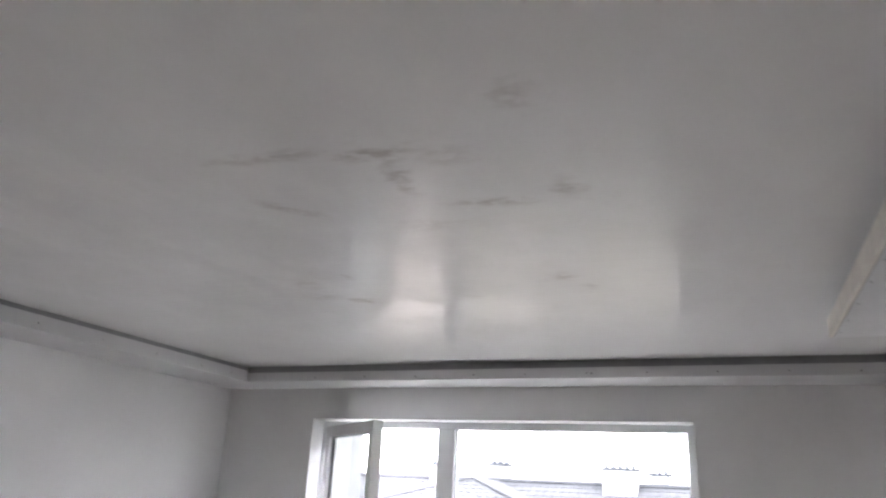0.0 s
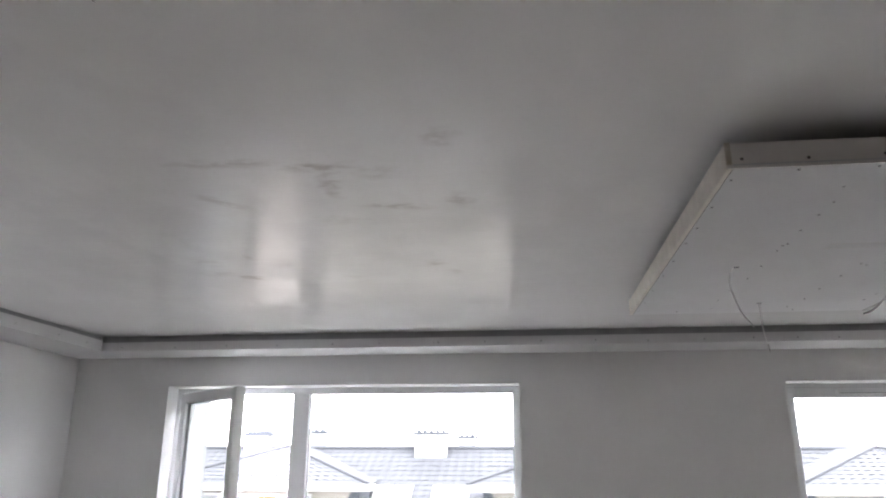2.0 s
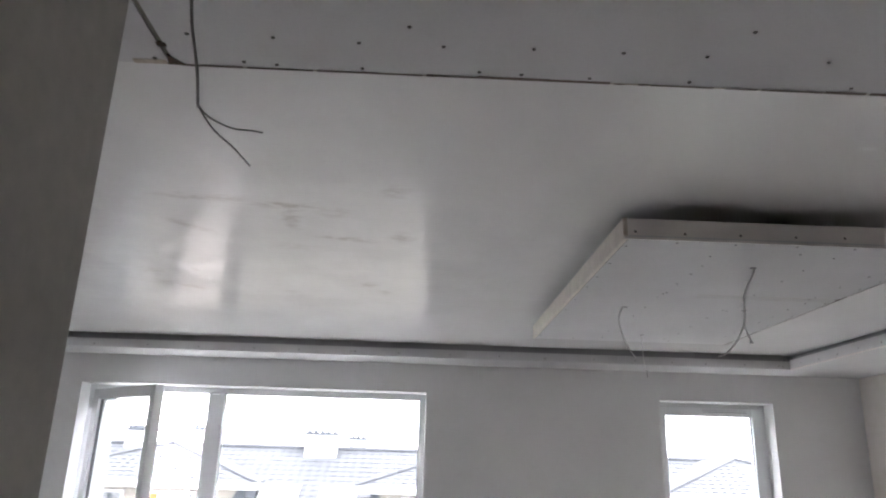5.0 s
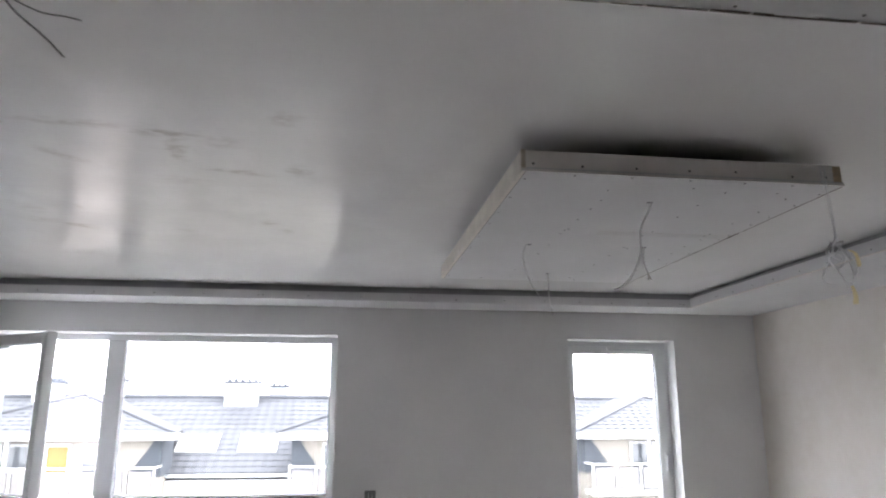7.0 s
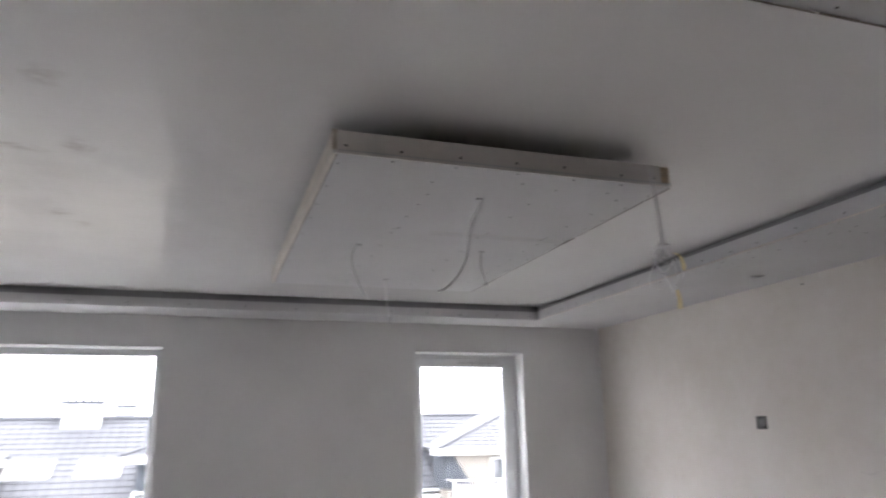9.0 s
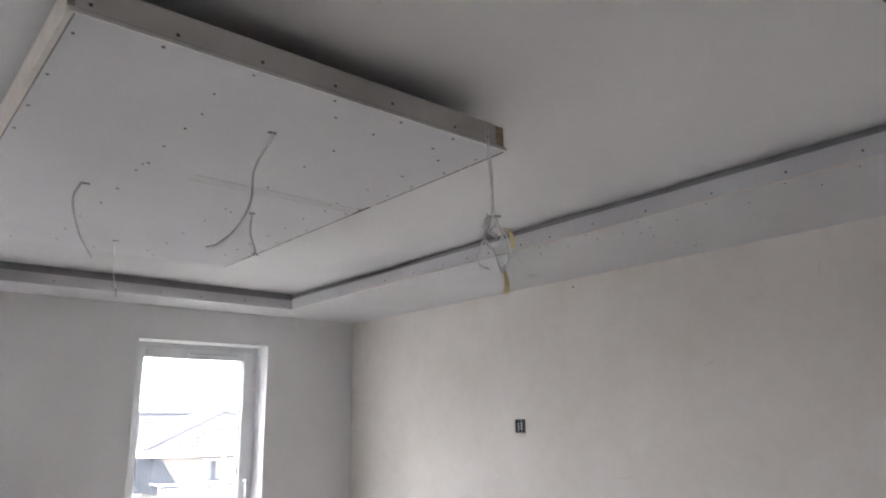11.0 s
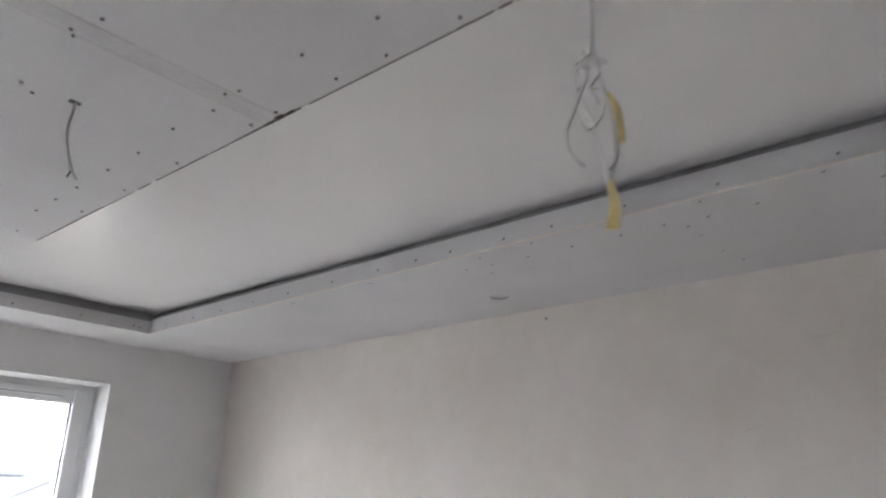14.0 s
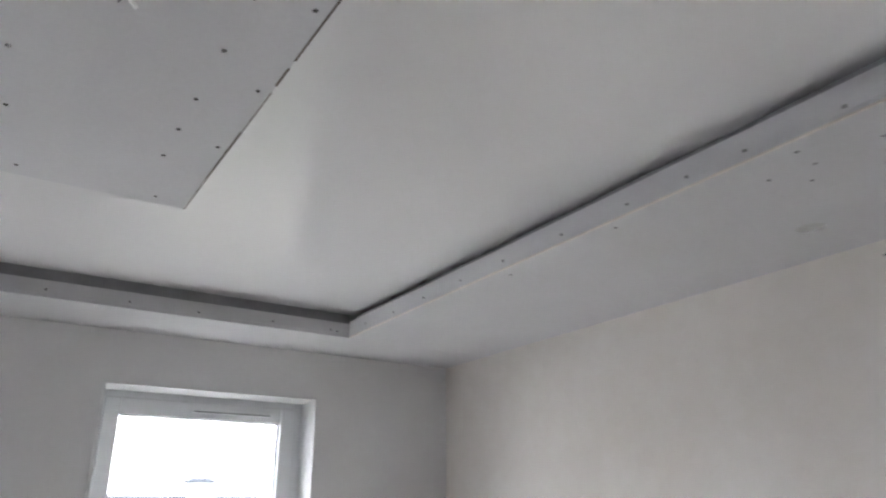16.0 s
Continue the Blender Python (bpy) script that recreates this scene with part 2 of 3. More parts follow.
# ---- building helpers ----
def box(bm, x0, x1, y0, y1, z0, z1, bevel=0.0):
    vs = [bm.verts.new((x, y, z)) for x in (x0, x1) for y in (y0, y1) for z in (z0, z1)]
    fs = [(0, 1, 3, 2), (4, 6, 7, 5), (0, 4, 5, 1), (2, 3, 7, 6), (0, 2, 6, 4), (1, 5, 7, 3)]
    faces = [bm.faces.new([vs[i] for i in f]) for f in fs]
    if bevel:
        edges = list({e for f in faces for e in f.edges})
        bmesh.ops.bevel(bm, geom=edges, offset=bevel, segments=2, affect="EDGES", profile=0.6)
    return bm


def boxes(*rows, bevel=0.0):
    bm = bmesh.new()
    for r in rows:
        box(bm, *r, bevel=bevel)
    return bm


def part(name, bm, material, parent=None, label="", smooth=False, more=()):
    me = bpy.data.meshes.new(name)
    bmesh.ops.recalc_face_normals(bm, faces=bm.faces)
    bm.to_mesh(me)
    bm.free()
    me.materials.append(material)
    for m in more:
        me.materials.append(m)
    if smooth:
        me.polygons.foreach_set("use_smooth", [True] * len(me.polygons))
    ob = new(name, me)
    ob.parent = parent
    if label:
        ob["label"] = label
    return ob


def thing(name, place, label, category, group="", kind=""):
    ob = new(name)
    ob.empty_display_size = 0.05
    ob.location = place
    bpy.context.view_layer.update()
    return tagged(ob, label, category, group, kind)


def under(ob, parent):
    """Hangs a part that was built in world places under a thing that has a place of its own."""
    ob.parent = parent
    at = Vector(parent.location)
    while parent.parent:
        parent = parent.parent
        at = at + Vector(parent.location)
    ob.matrix_parent_inverse = Matrix.Translation(-at)
    return ob


def smooth_line(points, steps=8):
    """Points of a smooth curve through the given ones."""
    p = [Vector(q) for q in points]
    p = [2 * p[0] - p[1]] + p + [2 * p[-1] - p[-2]]
    out = []
    for i in range(1, len(p) - 2):
        for s in range(steps):
            t = s / steps
            a, b, c, d = p[i - 1], p[i], p[i + 1], p[i + 2]
            out.append(0.5 * (2 * b + (c - a) * t + (2 * a - 5 * b + 4 * c - d) * t * t + (3 * b - a - 3 * c + d) * t ** 3))
    return out + [p[-2]]


def tube(points, radius, sides=8, steps=8, taper=1.0):
    line = smooth_line(points, steps)
    bm = bmesh.new()
    rings = []
    ref = Vector((0.37, 0.61, 0.7))
    for i, p in enumerate(line):
        d = (line[min(i + 1, len(line) - 1)] - line[max(i - 1, 0)]).normalized()
        u = d.cross(ref).normalized()
        v = d.cross(u)
        r = radius * (1 + (taper - 1) * i / (len(line) - 1))
        rings.append([bm.verts.new(p + r * (math.cos(k * math.tau / sides) * u + math.sin(k * math.tau / sides) * v)) for k in range(sides)])
    for a, b in zip(rings, rings[1:]):
        for k in range(sides):
            bm.faces.new((a[k], a[(k + 1) % sides], b[(k + 1) % sides], b[k]))
    bm.faces.new(rings[0][::-1])
    bm.faces.new(rings[-1])
    return bm


def screw_mesh():
    """A countersunk head, pushed a little into the paper."""
    bm = bmesh.new()
    rings = []
    for r, z in ((0.0041, 0.0), (0.0036, 0.0012), (0.0018, 0.0012), (0.0013, 0.0004)):
        rings.append([bm.verts.new((r * math.cos(k * math.tau / 8), r * math.sin(k * math.tau / 8), z)) for k in range(8)])
    for a, b in zip(rings, rings[1:]):
        for k in range(8):
            bm.faces.new((a[k], a[(k + 1) % 8], b[(k + 1) % 8], b[k]))
    bm.faces.new(rings[-1])
    me = bpy.data.meshes.new("screw")
    bm.to_mesh(me)
    bm.free()
    me.materials.append(SCREW)
    return me


SCREW_MESH = screw_mesh()
DOWN, TO_SOUTH, TO_WEST, TO_EAST = (180, 0, 0), (90, 0, 0), (0, -90, 0), (0, 90, 0)


def screws(parent, places, turn):
    for p in places:
        s = new("screw", SCREW_MESH)
        s.parent = parent
        at = Vector(parent.location)
        s.matrix_parent_inverse = Matrix.Translation(-at)
        s.matrix_basis = pose(*p, *turn) @ pose(0, 0, 0, 0, 0, random.uniform(0, 360)) @ Matrix.Diagonal((random.uniform(0.85, 1.15), random.uniform(0.85, 1.15), 1, 1))


# ---- the room's shell ----
X0, X1, Y0, Y1 = -3.34, 3.258, -5.2, 4.834     # inner faces of the walls
HC, HS, HN = 2.526, 2.42, 2.40                          # ceiling, underside of the dropped border, and of its near side
WX0, WX1, WZ0, WZ1 = -2.615, -0.053, 0.985, 2.217   # window opening
DX0, DX1, DZ1 = 1.695, 2.574, 2.217            # balcony door opening
T = 0.38                                      # outer wall


def setting(name, bm, material, label, category):
    return tagged(part(name, bm, material), label, category, kind="structure")


setting("floor", boxes((X0 - 0.4, X1 + 0.4, Y0 - 0.3, Y1 + T, -0.2, 0.0)), BOUNCE_FLOOR, "unseen screed floor, kept pale to bounce daylight upward", "floor")
setting("ceiling", boxes((X0 - 0.4, X1 + 0.4, Y0 - 0.3, Y1 + T, HC, HC + 0.2)), CEILING, "white satin painted ceiling with damp smears and soft glare", "ceiling")
setting("wall_north", boxes((X0 - 0.4, WX0, Y1, Y1 + T, 0, HC), (WX0, WX1, Y1, Y1 + T, 0, WZ0), (WX0, WX1, Y1, Y1 + T, WZ1, HC),
        (WX1, DX0, Y1, Y1 + T, 0, HC), (DX0, DX1, Y1, Y1 + T, DZ1, HC), (DX1, X1 + 0.4, Y1, Y1 + T, 0, HC)), WALL,
        "freshly skimmed pale grey outer wall round window and balcony door", "wall")
setting("wall_west", boxes((X0 - 0.3, X0, 0.05, Y1, 0, HC)), WALL, "smooth white painted side wall", "wall")
setting("wall_east", boxes((X1, X1 + 0.3, Y0 - 0.3, Y1, 0, HC)), FILLER, "unpainted cream filler wall with patches and scuffs", "wall")
setting("wall_south", boxes((X0, -0.66, 0.05, 0.212, 0, HC)), DIM_WALL, "unseen wall closing the room, darkened to dim bounced light", "wall")
setting("wall_hall", boxes((-0.66, -0.507, Y0, 0.214, 0, HC), bevel=0.006), HALL_SHADE, "wall end beside the passage, shade put into its grey", "wall")
# unseen end wall, set far back to darken the passage
setting("wall_back", boxes((-0.66, X1, Y0 - 0.2, Y0, 0, HC)), DIM_WALL, "unseen end wall of the passage, darkened to dim bounced light", "wall")


# ---- dropped plasterboard border with an open light cove ----
def border(name, rows, label):
    ob = setting(name, boxes(*rows, bevel=0.0015), BOARD, label, "ceiling border")
    return ob


B = 0.0125
LIP_N, LIP_E, LIP_W = 2.481, 2.490, 2.496
NY, EX, WX = 4.48, 2.55, -2.95
NEAR_Y = 0.603
north = border("soffit_north", [(WX - B, EX + B, NY, Y1, HS, HS + B), (WX - B, EX + B, NY, NY + B, HS + B, LIP_N)],
               "plasterboard cove border over the windows, open on top")
LX, LY, LR, LM = 3.015, 2.735, 0.036, 0.075     # the lamp recess: middle, radius, half of the board patch round it


def east_board():
    """The border's board in pieces round one round recess, and its lip."""
    z0, z1 = HS + 0.0005, HS + B
    bm = boxes((EX, X1, NEAR_Y, LY - LM, z0, z1), (EX, X1, LY + LM, NY, z0, z1), (EX, LX - LM, LY - LM, LY + LM, z0, z1), (LX + LM, X1, LY - LM, LY + LM, z0, z1))
    box(bm, EX, EX + B, NEAR_Y, NY, z1, LIP_E, bevel=0.0015)
    around = [k * math.tau / 40 for k in range(40)]
    square, round_, inner, deep = [], [], [], []
    for a in around:
        c, s = math.cos(a), math.sin(a)
        far = LM / max(abs(c), abs(s))
        square.append(bm.verts.new((LX + far * c, LY + far * s, z0)))
        round_.append(bm.verts.new((LX + LR * c, LY + LR * s, z0)))
        inner.append(bm.verts.new((LX + 0.985 * LR * c, LY + 0.985 * LR * s, z0 + 0.001)))
        deep.append(bm.verts.new((LX + 0.97 * LR * c, LY + 0.97 * LR * s, z1 + 0.004)))
    for a, b in ((square, round_), (round_, inner), (inner, deep)):
        for k in range(40):
            bm.faces.new((a[k], a[(k + 1) % 40], b[(k + 1) % 40], b[k]))
    return bm


east = setting("soffit_east", east_board(), BOARD, "grey plasterboard cove border with screw heads and a lamp hole", "ceiling border")
west = border("soffit_west", [(X0, WX, NEAR_Y, NY, HS + 0.0005, HS + B), (WX - B, WX, NEAR_Y, NY, HS + B, LIP_W)],
              "plasterboard cove border along the white side wall")
setting("soffit_corner_east", boxes((EX + B, X1, NY, Y1, HS, HS + B)), BOARD, "plasterboard corner piece of the ceiling border", "ceiling border")
setting("soffit_corner_west", boxes((X0, WX - B, NY, Y1, HS, HS + B)), BOARD, "plasterboard corner piece of the ceiling border", "ceiling border")
near_l = setting("soffit_near_west", boxes((X0, -0.6025, 0.214, NEAR_Y, HN, HN + B)), BOARD, "plasterboard strip of the near ceiling border", "ceiling border")
near = setting("soffit_near", boxes((-0.5925, X1, Y0, NEAR_Y, HN, HN + B)), BOARD, "lowered plasterboard passage ceiling with rows of screw heads", "ceiling border")
part("cut_edge", boxes((-0.59, EX, NEAR_Y, NEAR_Y + 0.003, HN - 0.0006, HN + 0.009)), BOARD_EDGE, near, "brown torn paper edge")
part("edge_bead", boxes((EX - 0.002, EX + 0.004, NEAR_Y, NY, HS - 0.0006, HS + 0.0035)), PALE_EDGE_LIT_SIDE, east, "pale cut board edge")
DULL_GREY = mat("dull_grey", (0.33, 0.33, 0.335), 0.6, 0.4, 0.05, 6, 60, 0.03)
# north: steel strip close behind the lip
part("cove_strip", boxes((WX - B, EX + B, NY + 0.018, NY + 0.021, HS + B, HC - 0.002)), DULL_GREY, north, "dull grey strip in the cove")
# east and west strips are added; depth and grey set the gap's shade
part("cove_strip", boxes((EX + 0.04, EX + 0.043, NEAR_Y, NY + 0.016, HS + B, HC - 0.002)), DULL_GREY, east, "dull grey strip in the cove")
part("cove_strip", boxes((WX - 0.021, WX - 0.018, NEAR_Y, NY + 0.016, HS + B, HC - 0.002)), DULL_GREY, west, "dull grey strip in the cove")
part("lip", boxes((X0, X1, NEAR_Y - 0.02, NEAR_Y - 0.008, HN + B, HS + 0.05)), BOARD, near)
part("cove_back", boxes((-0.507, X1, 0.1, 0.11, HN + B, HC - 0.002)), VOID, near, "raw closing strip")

# ---- window and balcony door ----
FY0, FY1 = 4.985, 5.055       # depth of the plastic frames in the wall


def liner(parent, x0, x1, z0, z1, foot):
    """White plaster lining of an opening, a touch proud of the wall."""
    t, ya = 0.008, Y1 - 0.003
    for r in ((x0, x0 + t, ya, FY0, z0, z1 - t), (x1 - t, x1, ya, FY0, z0, z1 - t), (x0, x1, ya, FY0, z1 - t, z1)):
        part("reveal", boxes(r, bevel=0.002), PLASTER, parent, "white plaster reveal")
    if foot:
        part("window_sill", boxes((x0 - 0.03, x1 + 0.03, Y1 - 0.04, FY0, z0 - 0.03, z0), bevel=0.006), PLASTER, parent, "white inner sill")


def frame_ring(x0, x1, z0, z1, w, y0, y1, bevel=0.006):
    left, right, foot, head = w
    return boxes((x0, x0 + left, y0, y1, z0, z1), (x1 - right, x1, y0, y1, z0, z1),
                 (x0 + left, x1 - right, y0, y1, z0, z0 + foot), (x0 + left, x1 - right, y0, y1, z1 - head, z1), bevel=bevel)


def pane(name, x0, x1, y, z0, z1, parent, material):
    ob = part(name, boxes((x0, x1, y, y + 0.006, z0, z1)), material, parent)
    ob.visible_shadow = False
    return ob


win = tagged(new("window_1"), "wide white plastic window with one sash open", "window", kind="structure")
liner(win, WX0, WX1, WZ0, WZ1, True)
part("window_frame", frame_ring(WX0 + 0.008, WX1 - 0.008, WZ0, WZ1 - 0.008, (0.055, 0.045, 0.085, 0.045), FY0, FY1), PVC, win)
part("mullion", boxes((-1.710, -1.585, FY0 - 0.012, FY1, WZ0 + 0.085, WZ1 - 0.053), bevel=0.008), PVC, win)
part("gasket", frame_ring(-1.585, WX1 - 0.053, WZ0 + 0.085, WZ1 - 0.053, (0.006,) * 4, FY0 + 0.012, FY0 + 0.03, 0.0), GASKET, win)
pane("pane", -1.582, WX1 - 0.056, FY0 + 0.03, WZ0 + 0.088, WZ1 - 0.056, win, DUSTY)
# the open sash, turned into the room on its hinges
SASH = pose(-2.535, 4.975, 0, 0, 0, -40)
sash = part("sash", frame_ring(0, 0.84, WZ0 + 0.075, WZ1 - 0.05, (0.075, 0.062, 0.075, 0.075), -0.035, 0.035), PVC, win, "white sash swung open into the room")
sash.matrix_basis = SASH
g = part("pane", boxes((0.07, 0.783, -0.003, 0.003, WZ0 + 0.145, WZ1 - 0.12)), DUSTY, sash)
g.visible_shadow = False
part("gasket", frame_ring(0.073, 0.78, WZ0 + 0.148, WZ1 - 0.123, (0.006,) * 4, -0.012, 0.012, 0.0), GASKET, sash)
for z in (WZ0 + 0.16, WZ1 - 0.19):
    part("hinge", boxes((-0.018, 0.004, -0.045, -0.02, z, z + 0.085), bevel=0.006), PVC, sash, "white hinge cover")

door = tagged(new("door_1"), "white plastic balcony door with a tall glass pane", "balcony door", kind="structure")
liner(door, DX0, DX1, 0.0, DZ1, False)
part("door_frame", frame_ring(DX0 + 0.008, DX1 - 0.008, 0.0, DZ1 - 0.008, (0.03, 0.045, 0.05, 0.04), FY0, FY1), PVC, door)
leaf = part("door_leaf", frame_ring(DX0 + 0.030, DX1 - 0.042, 0.03, DZ1 - 0.036, (0.062, 0.072, 0.12, 0.068), FY0 - 0.016, FY1 - 0.012), PVC, door)
part("gasket", frame_ring(DX0 + 0.091, DX1 - 0.113, 0.15, DZ1 - 0.103, (0.006,) * 4, FY0 + 0.005, FY0 + 0.02, 0.0), GASKET, leaf)
pane("pane", DX0 + 0.092, DX1 - 0.114, FY0 + 0.02, 0.15, DZ1 - 0.104, leaf, DUSTY)
vent = part("trickle_vent", boxes((2.06, 2.42, FY0 - 0.031, FY0 - 0.016, 2.135, 2.160), bevel=0.004), PVC, leaf, "slim white ventilator cover")
part("vent_slot", boxes((2.075, 2.405, FY0 - 0.0325, FY0 - 0.030, 2.1395, 2.1425)), GASKET, vent, "narrow dark air slot")
part("handle", boxes((2.487, 2.514, FY0 - 0.03, FY0 - 0.016, 1.28, 1.36), (2.490, 2.511, FY0 - 0.06, FY0 - 0.03, 1.31, 1.33), (2.490, 2.511, FY0 - 0.07, FY0 - 0.055, 1.22, 1.33), bevel=0.004), PVC, leaf, "white lever handle")

# ---- hanging plasterboard island ----
IX0, IX1, IY0, IY1, IZ, IT = 0.522, 1.621, 1.545, 3.41, 2.397, 2.468
isl = thing("ceiling_island", ((IX0 + IX1) / 2, (IY0 + IY1) / 2, IZ), "unfinished plasterboard island hung below the white ceiling", "ceiling panel")
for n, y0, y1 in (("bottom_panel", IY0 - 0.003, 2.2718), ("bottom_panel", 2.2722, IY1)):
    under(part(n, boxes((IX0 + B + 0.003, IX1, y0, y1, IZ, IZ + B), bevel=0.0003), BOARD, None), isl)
under(part("joint_tape", boxes((1.03, IX1 - 0.008, 2.247, 2.297, IZ - 0.0003, IZ + 0.001)), JOINT, None, "thin strip of joint filler"), isl)
for y in (2.247, 2.297):
    under(part("tape_edge", boxes((1.03, IX1 - 0.012, y - 0.0011, y + 0.0011, IZ - 0.0006, IZ + 0.001)), SCUFF, None, "faint edge of the joint tape"), isl)
front = under(part("front_panel", boxes((IX0 + B, 1.588, IY0, IY0 + B, IZ + B, IT), bevel=0.0015), LIGHTENED_FRONT, None, "warm board front, lightened to stand for light on it"), isl)
# side board is paled: the window light on it is in the colour
under(part("side_panel", boxes((IX0 - 0.001, IX0 + B, IY0, IY1, IZ - 0.0008, IT), bevel=0.0015), PALE_EDGE_LIT_SIDE, None, "raw board side, window light painted into its pale colour"), isl)
under(part("back_panel", boxes((IX0 + B, IX1, IY1 - B, IY1, IZ + B, IT), bevel=0.0015), BOARD, None), isl)
# unseen lid, added to lighten the ceiling's dark band round the island
under(part("bounce_lid", boxes((IX0 + B, IX1 - 0.035, IY0 + B, IY1 - B, IT - B, IT - 0.001)), BOARD, None), isl)
under(part("corner_edge", boxes((IX0 - 0.001, IX0 + B, IY0 - 0.002, IY0 + 0.001, IZ + B, IT + 0.001)), BOARD_EDGE, None, "raw cut plasterboard edge"), isl)
under(part("front_bead", boxes((IX0, IX1, IY0 - 0.0075, IY0 - 0.002, IZ - 0.0012, IZ + 0.0075), bevel=0.001), BEAD, None, "pale cut edge of the bottom board"), isl)
TORN = mat("torn_brown_paper", (0.21, 0.17, 0.145), 0.9, 0.2, 0.15, 30, 160, 0.3)


def frayed(x0, x1, y0, y1, z, parent, along, width):
    """Torn paper along a cut edge, in uneven lengths."""
    p, end = (y0, y1) if along == "y" else (x0, x1)
    while p < end:
        q = min(end, p + random.uniform(0.02, 0.16))
        w = width * random.uniform(0.35, 1.2)
        r = (x1 - w, x1 + 0.001, p, q, z - 0.0009, z + 0.006) if along == "y" else (p, q, y1 - w, y1 + 0.001, z - 0.0009, z + 0.006)
        under(part("torn_paper", boxes(r), TORN, None), parent)
        p = q + random.choice((0.0, 0.0, 0.004, 0.008, 0.025))


under(part("side_cut", boxes((IX0 + B, IX0 + B + 0.003, IY0, IY1, IZ + 0.0015, IZ + 0.005)), TORN, None, "rough dark seam along the side board"), isl)
frayed(IX1, IX1, IY0 + 0.005, IY1, IZ, isl, "y", 0.0030)
for y0, y1, w in ((2.205, 2.232, 0.006), (2.236, 2.262, 0.010), (2.266, 2.30, 0.005)):
    under(part("torn_paper", boxes((IX1 - w, IX1 + 0.0015, y0, y1, IZ - 0.0011, IZ + 0.008)), DARK_WOOD, None, "dark chipped board edge"), isl)
under(part("end_block", boxes((1.590, 1.620, IY0 + 0.002, IY0 + 0.16, IZ + B, IT - 0.001), bevel=0.003), TIMBER, None, "brown timber end in the open corner"), isl)
for y in (1.9, 2.45, 3.0):
    under(part("profile", boxes((IX0 + 0.03, IX1 - 0.03, y + 0.02, y + 0.08, IZ + B, IZ + B + 0.027)), STEEL, None, "galvanised steel ceiling profile"), isl)
    for x in (0.75, 1.3):
        under(part("hanger", boxes((x, x + 0.03, y + 0.049, y + 0.051, IZ + B + 0.02, HC)), STEEL, None, "galvanised hanger strap"), isl)
screws(isl, [(x, IY0, 2.424 + random.uniform(-0.004, 0.004)) for x in (0.56, 0.72, 0.9, 1.08, 1.24, 1.44, 1.56)], TO_SOUTH)
rows = [(0.86, 1.70), (0.88, 1.82), (0.88, 1.93), (0.88, 2.08), (0.88, 2.25), (0.88, 2.31), (0.89, 1.563), (0.89, 2.23), (1.09, 1.563), (1.14, 1.64),
        (1.23, 2.285), (1.24, 2.30), (1.25, 1.83), (1.25, 1.99), (1.25, 2.22), (1.27, 1.67), (1.28, 1.565), (1.45, 1.565), (1.45, 1.65), (1.50, 2.26),
        (1.51, 2.05), (1.51, 2.23), (1.51, 2.46), (1.52, 1.71), (1.52, 1.88), (1.52, 2.33), (1.52, 2.62), (1.595, 2.06), (1.60, 1.64), (1.60, 1.78), (1.60, 1.94),
        (1.27, 2.54), (1.52, 2.76), (1.52, 2.92), (1.52, 3.04), (1.52, 3.16), (1.55, 3.37), (1.60, 2.24), (1.60, 2.32), (1.60, 2.60), (1.60, 2.84), (1.60, 3.07)]
rows += [(x + random.uniform(-0.012, 0.012), y + random.uniform(-0.02, 0.02)) for x in (0.88, 1.24) for y in (2.5, 2.7, 2.9, 3.1, 3.28)]
rows += [(0.55, y + random.uniform(-0.03, 0.03)) for y in (1.62, 1.82, 2.0, 2.2, 2.4, 2.65, 2.9, 3.1, 3.33)] + [(0.70, 1.565), (0.74, 3.36), (1.04, 3.36), (1.28, 3.36)]
screws(isl, [(x, y, IZ) for x, y in rows], DOWN)
for x, y in ((1.063, 1.82), (1.337, 2.513), (0.80, 2.525), (1.078, 3.195)):
    under(part("cable_hole", boxes((x - 0.011, x + 0.011, y - 0.007, y + 0.007, IZ - 0.0008, IZ + 0.002), bevel=0.0006), GASKET, None, "small dark cut cable hole"), isl)

# ---- cables ----


def cable(label, points, radius=0.0025, material=CABLE, group="loose ceiling cables", ends=()):
    ob = thing("hanging_cable", points[0], label, "cable", group)
    under(part("sheath", tube(points, radius), material, None, smooth=True), ob)
    for pts in ends:
        under(part("wire_end", tube(pts, radius * 0.55), CORE, None, "dark wire core", smooth=True), ob)
    return ob


cable("grey cable curling down from the island board", [(1.063, 1.82, 2.402), (1.065, 1.825, 2.38), (1.025, 1.83, 2.295), (1.02, 1.83, 2.21), (0.99, 1.83, 2.14), (0.945, 1.83, 2.09), (0.915, 1.83, 2.077)])
cable("short grey cable hooked out of the island board", [(1.337, 2.513, 2.402), (1.34, 2.52, 2.385), (1.337, 2.52, 2.33), (1.358, 2.52, 2.265), (1.37, 2.52, 2.248)],
      ends=[[(1.358, 2.52, 2.265), (1.352, 2.52, 2.248)]])
cable("grey cable bowed below the island board", [(0.80, 2.525, 2.402), (0.785, 2.52, 2.392), (0.768, 2.52, 2.33), (0.797, 2.52, 2.23), (0.837, 2.52, 2.168)])
cable("straight grey cable with a dark tip under the island", [(1.078, 3.195, 2.402), (1.077, 3.19, 2.34), (1.08, 3.185, 2.26), (1.092, 3.185, 2.205)],
      ends=[[(1.092, 3.185, 2.205), (1.097, 3.185, 2.17)]])
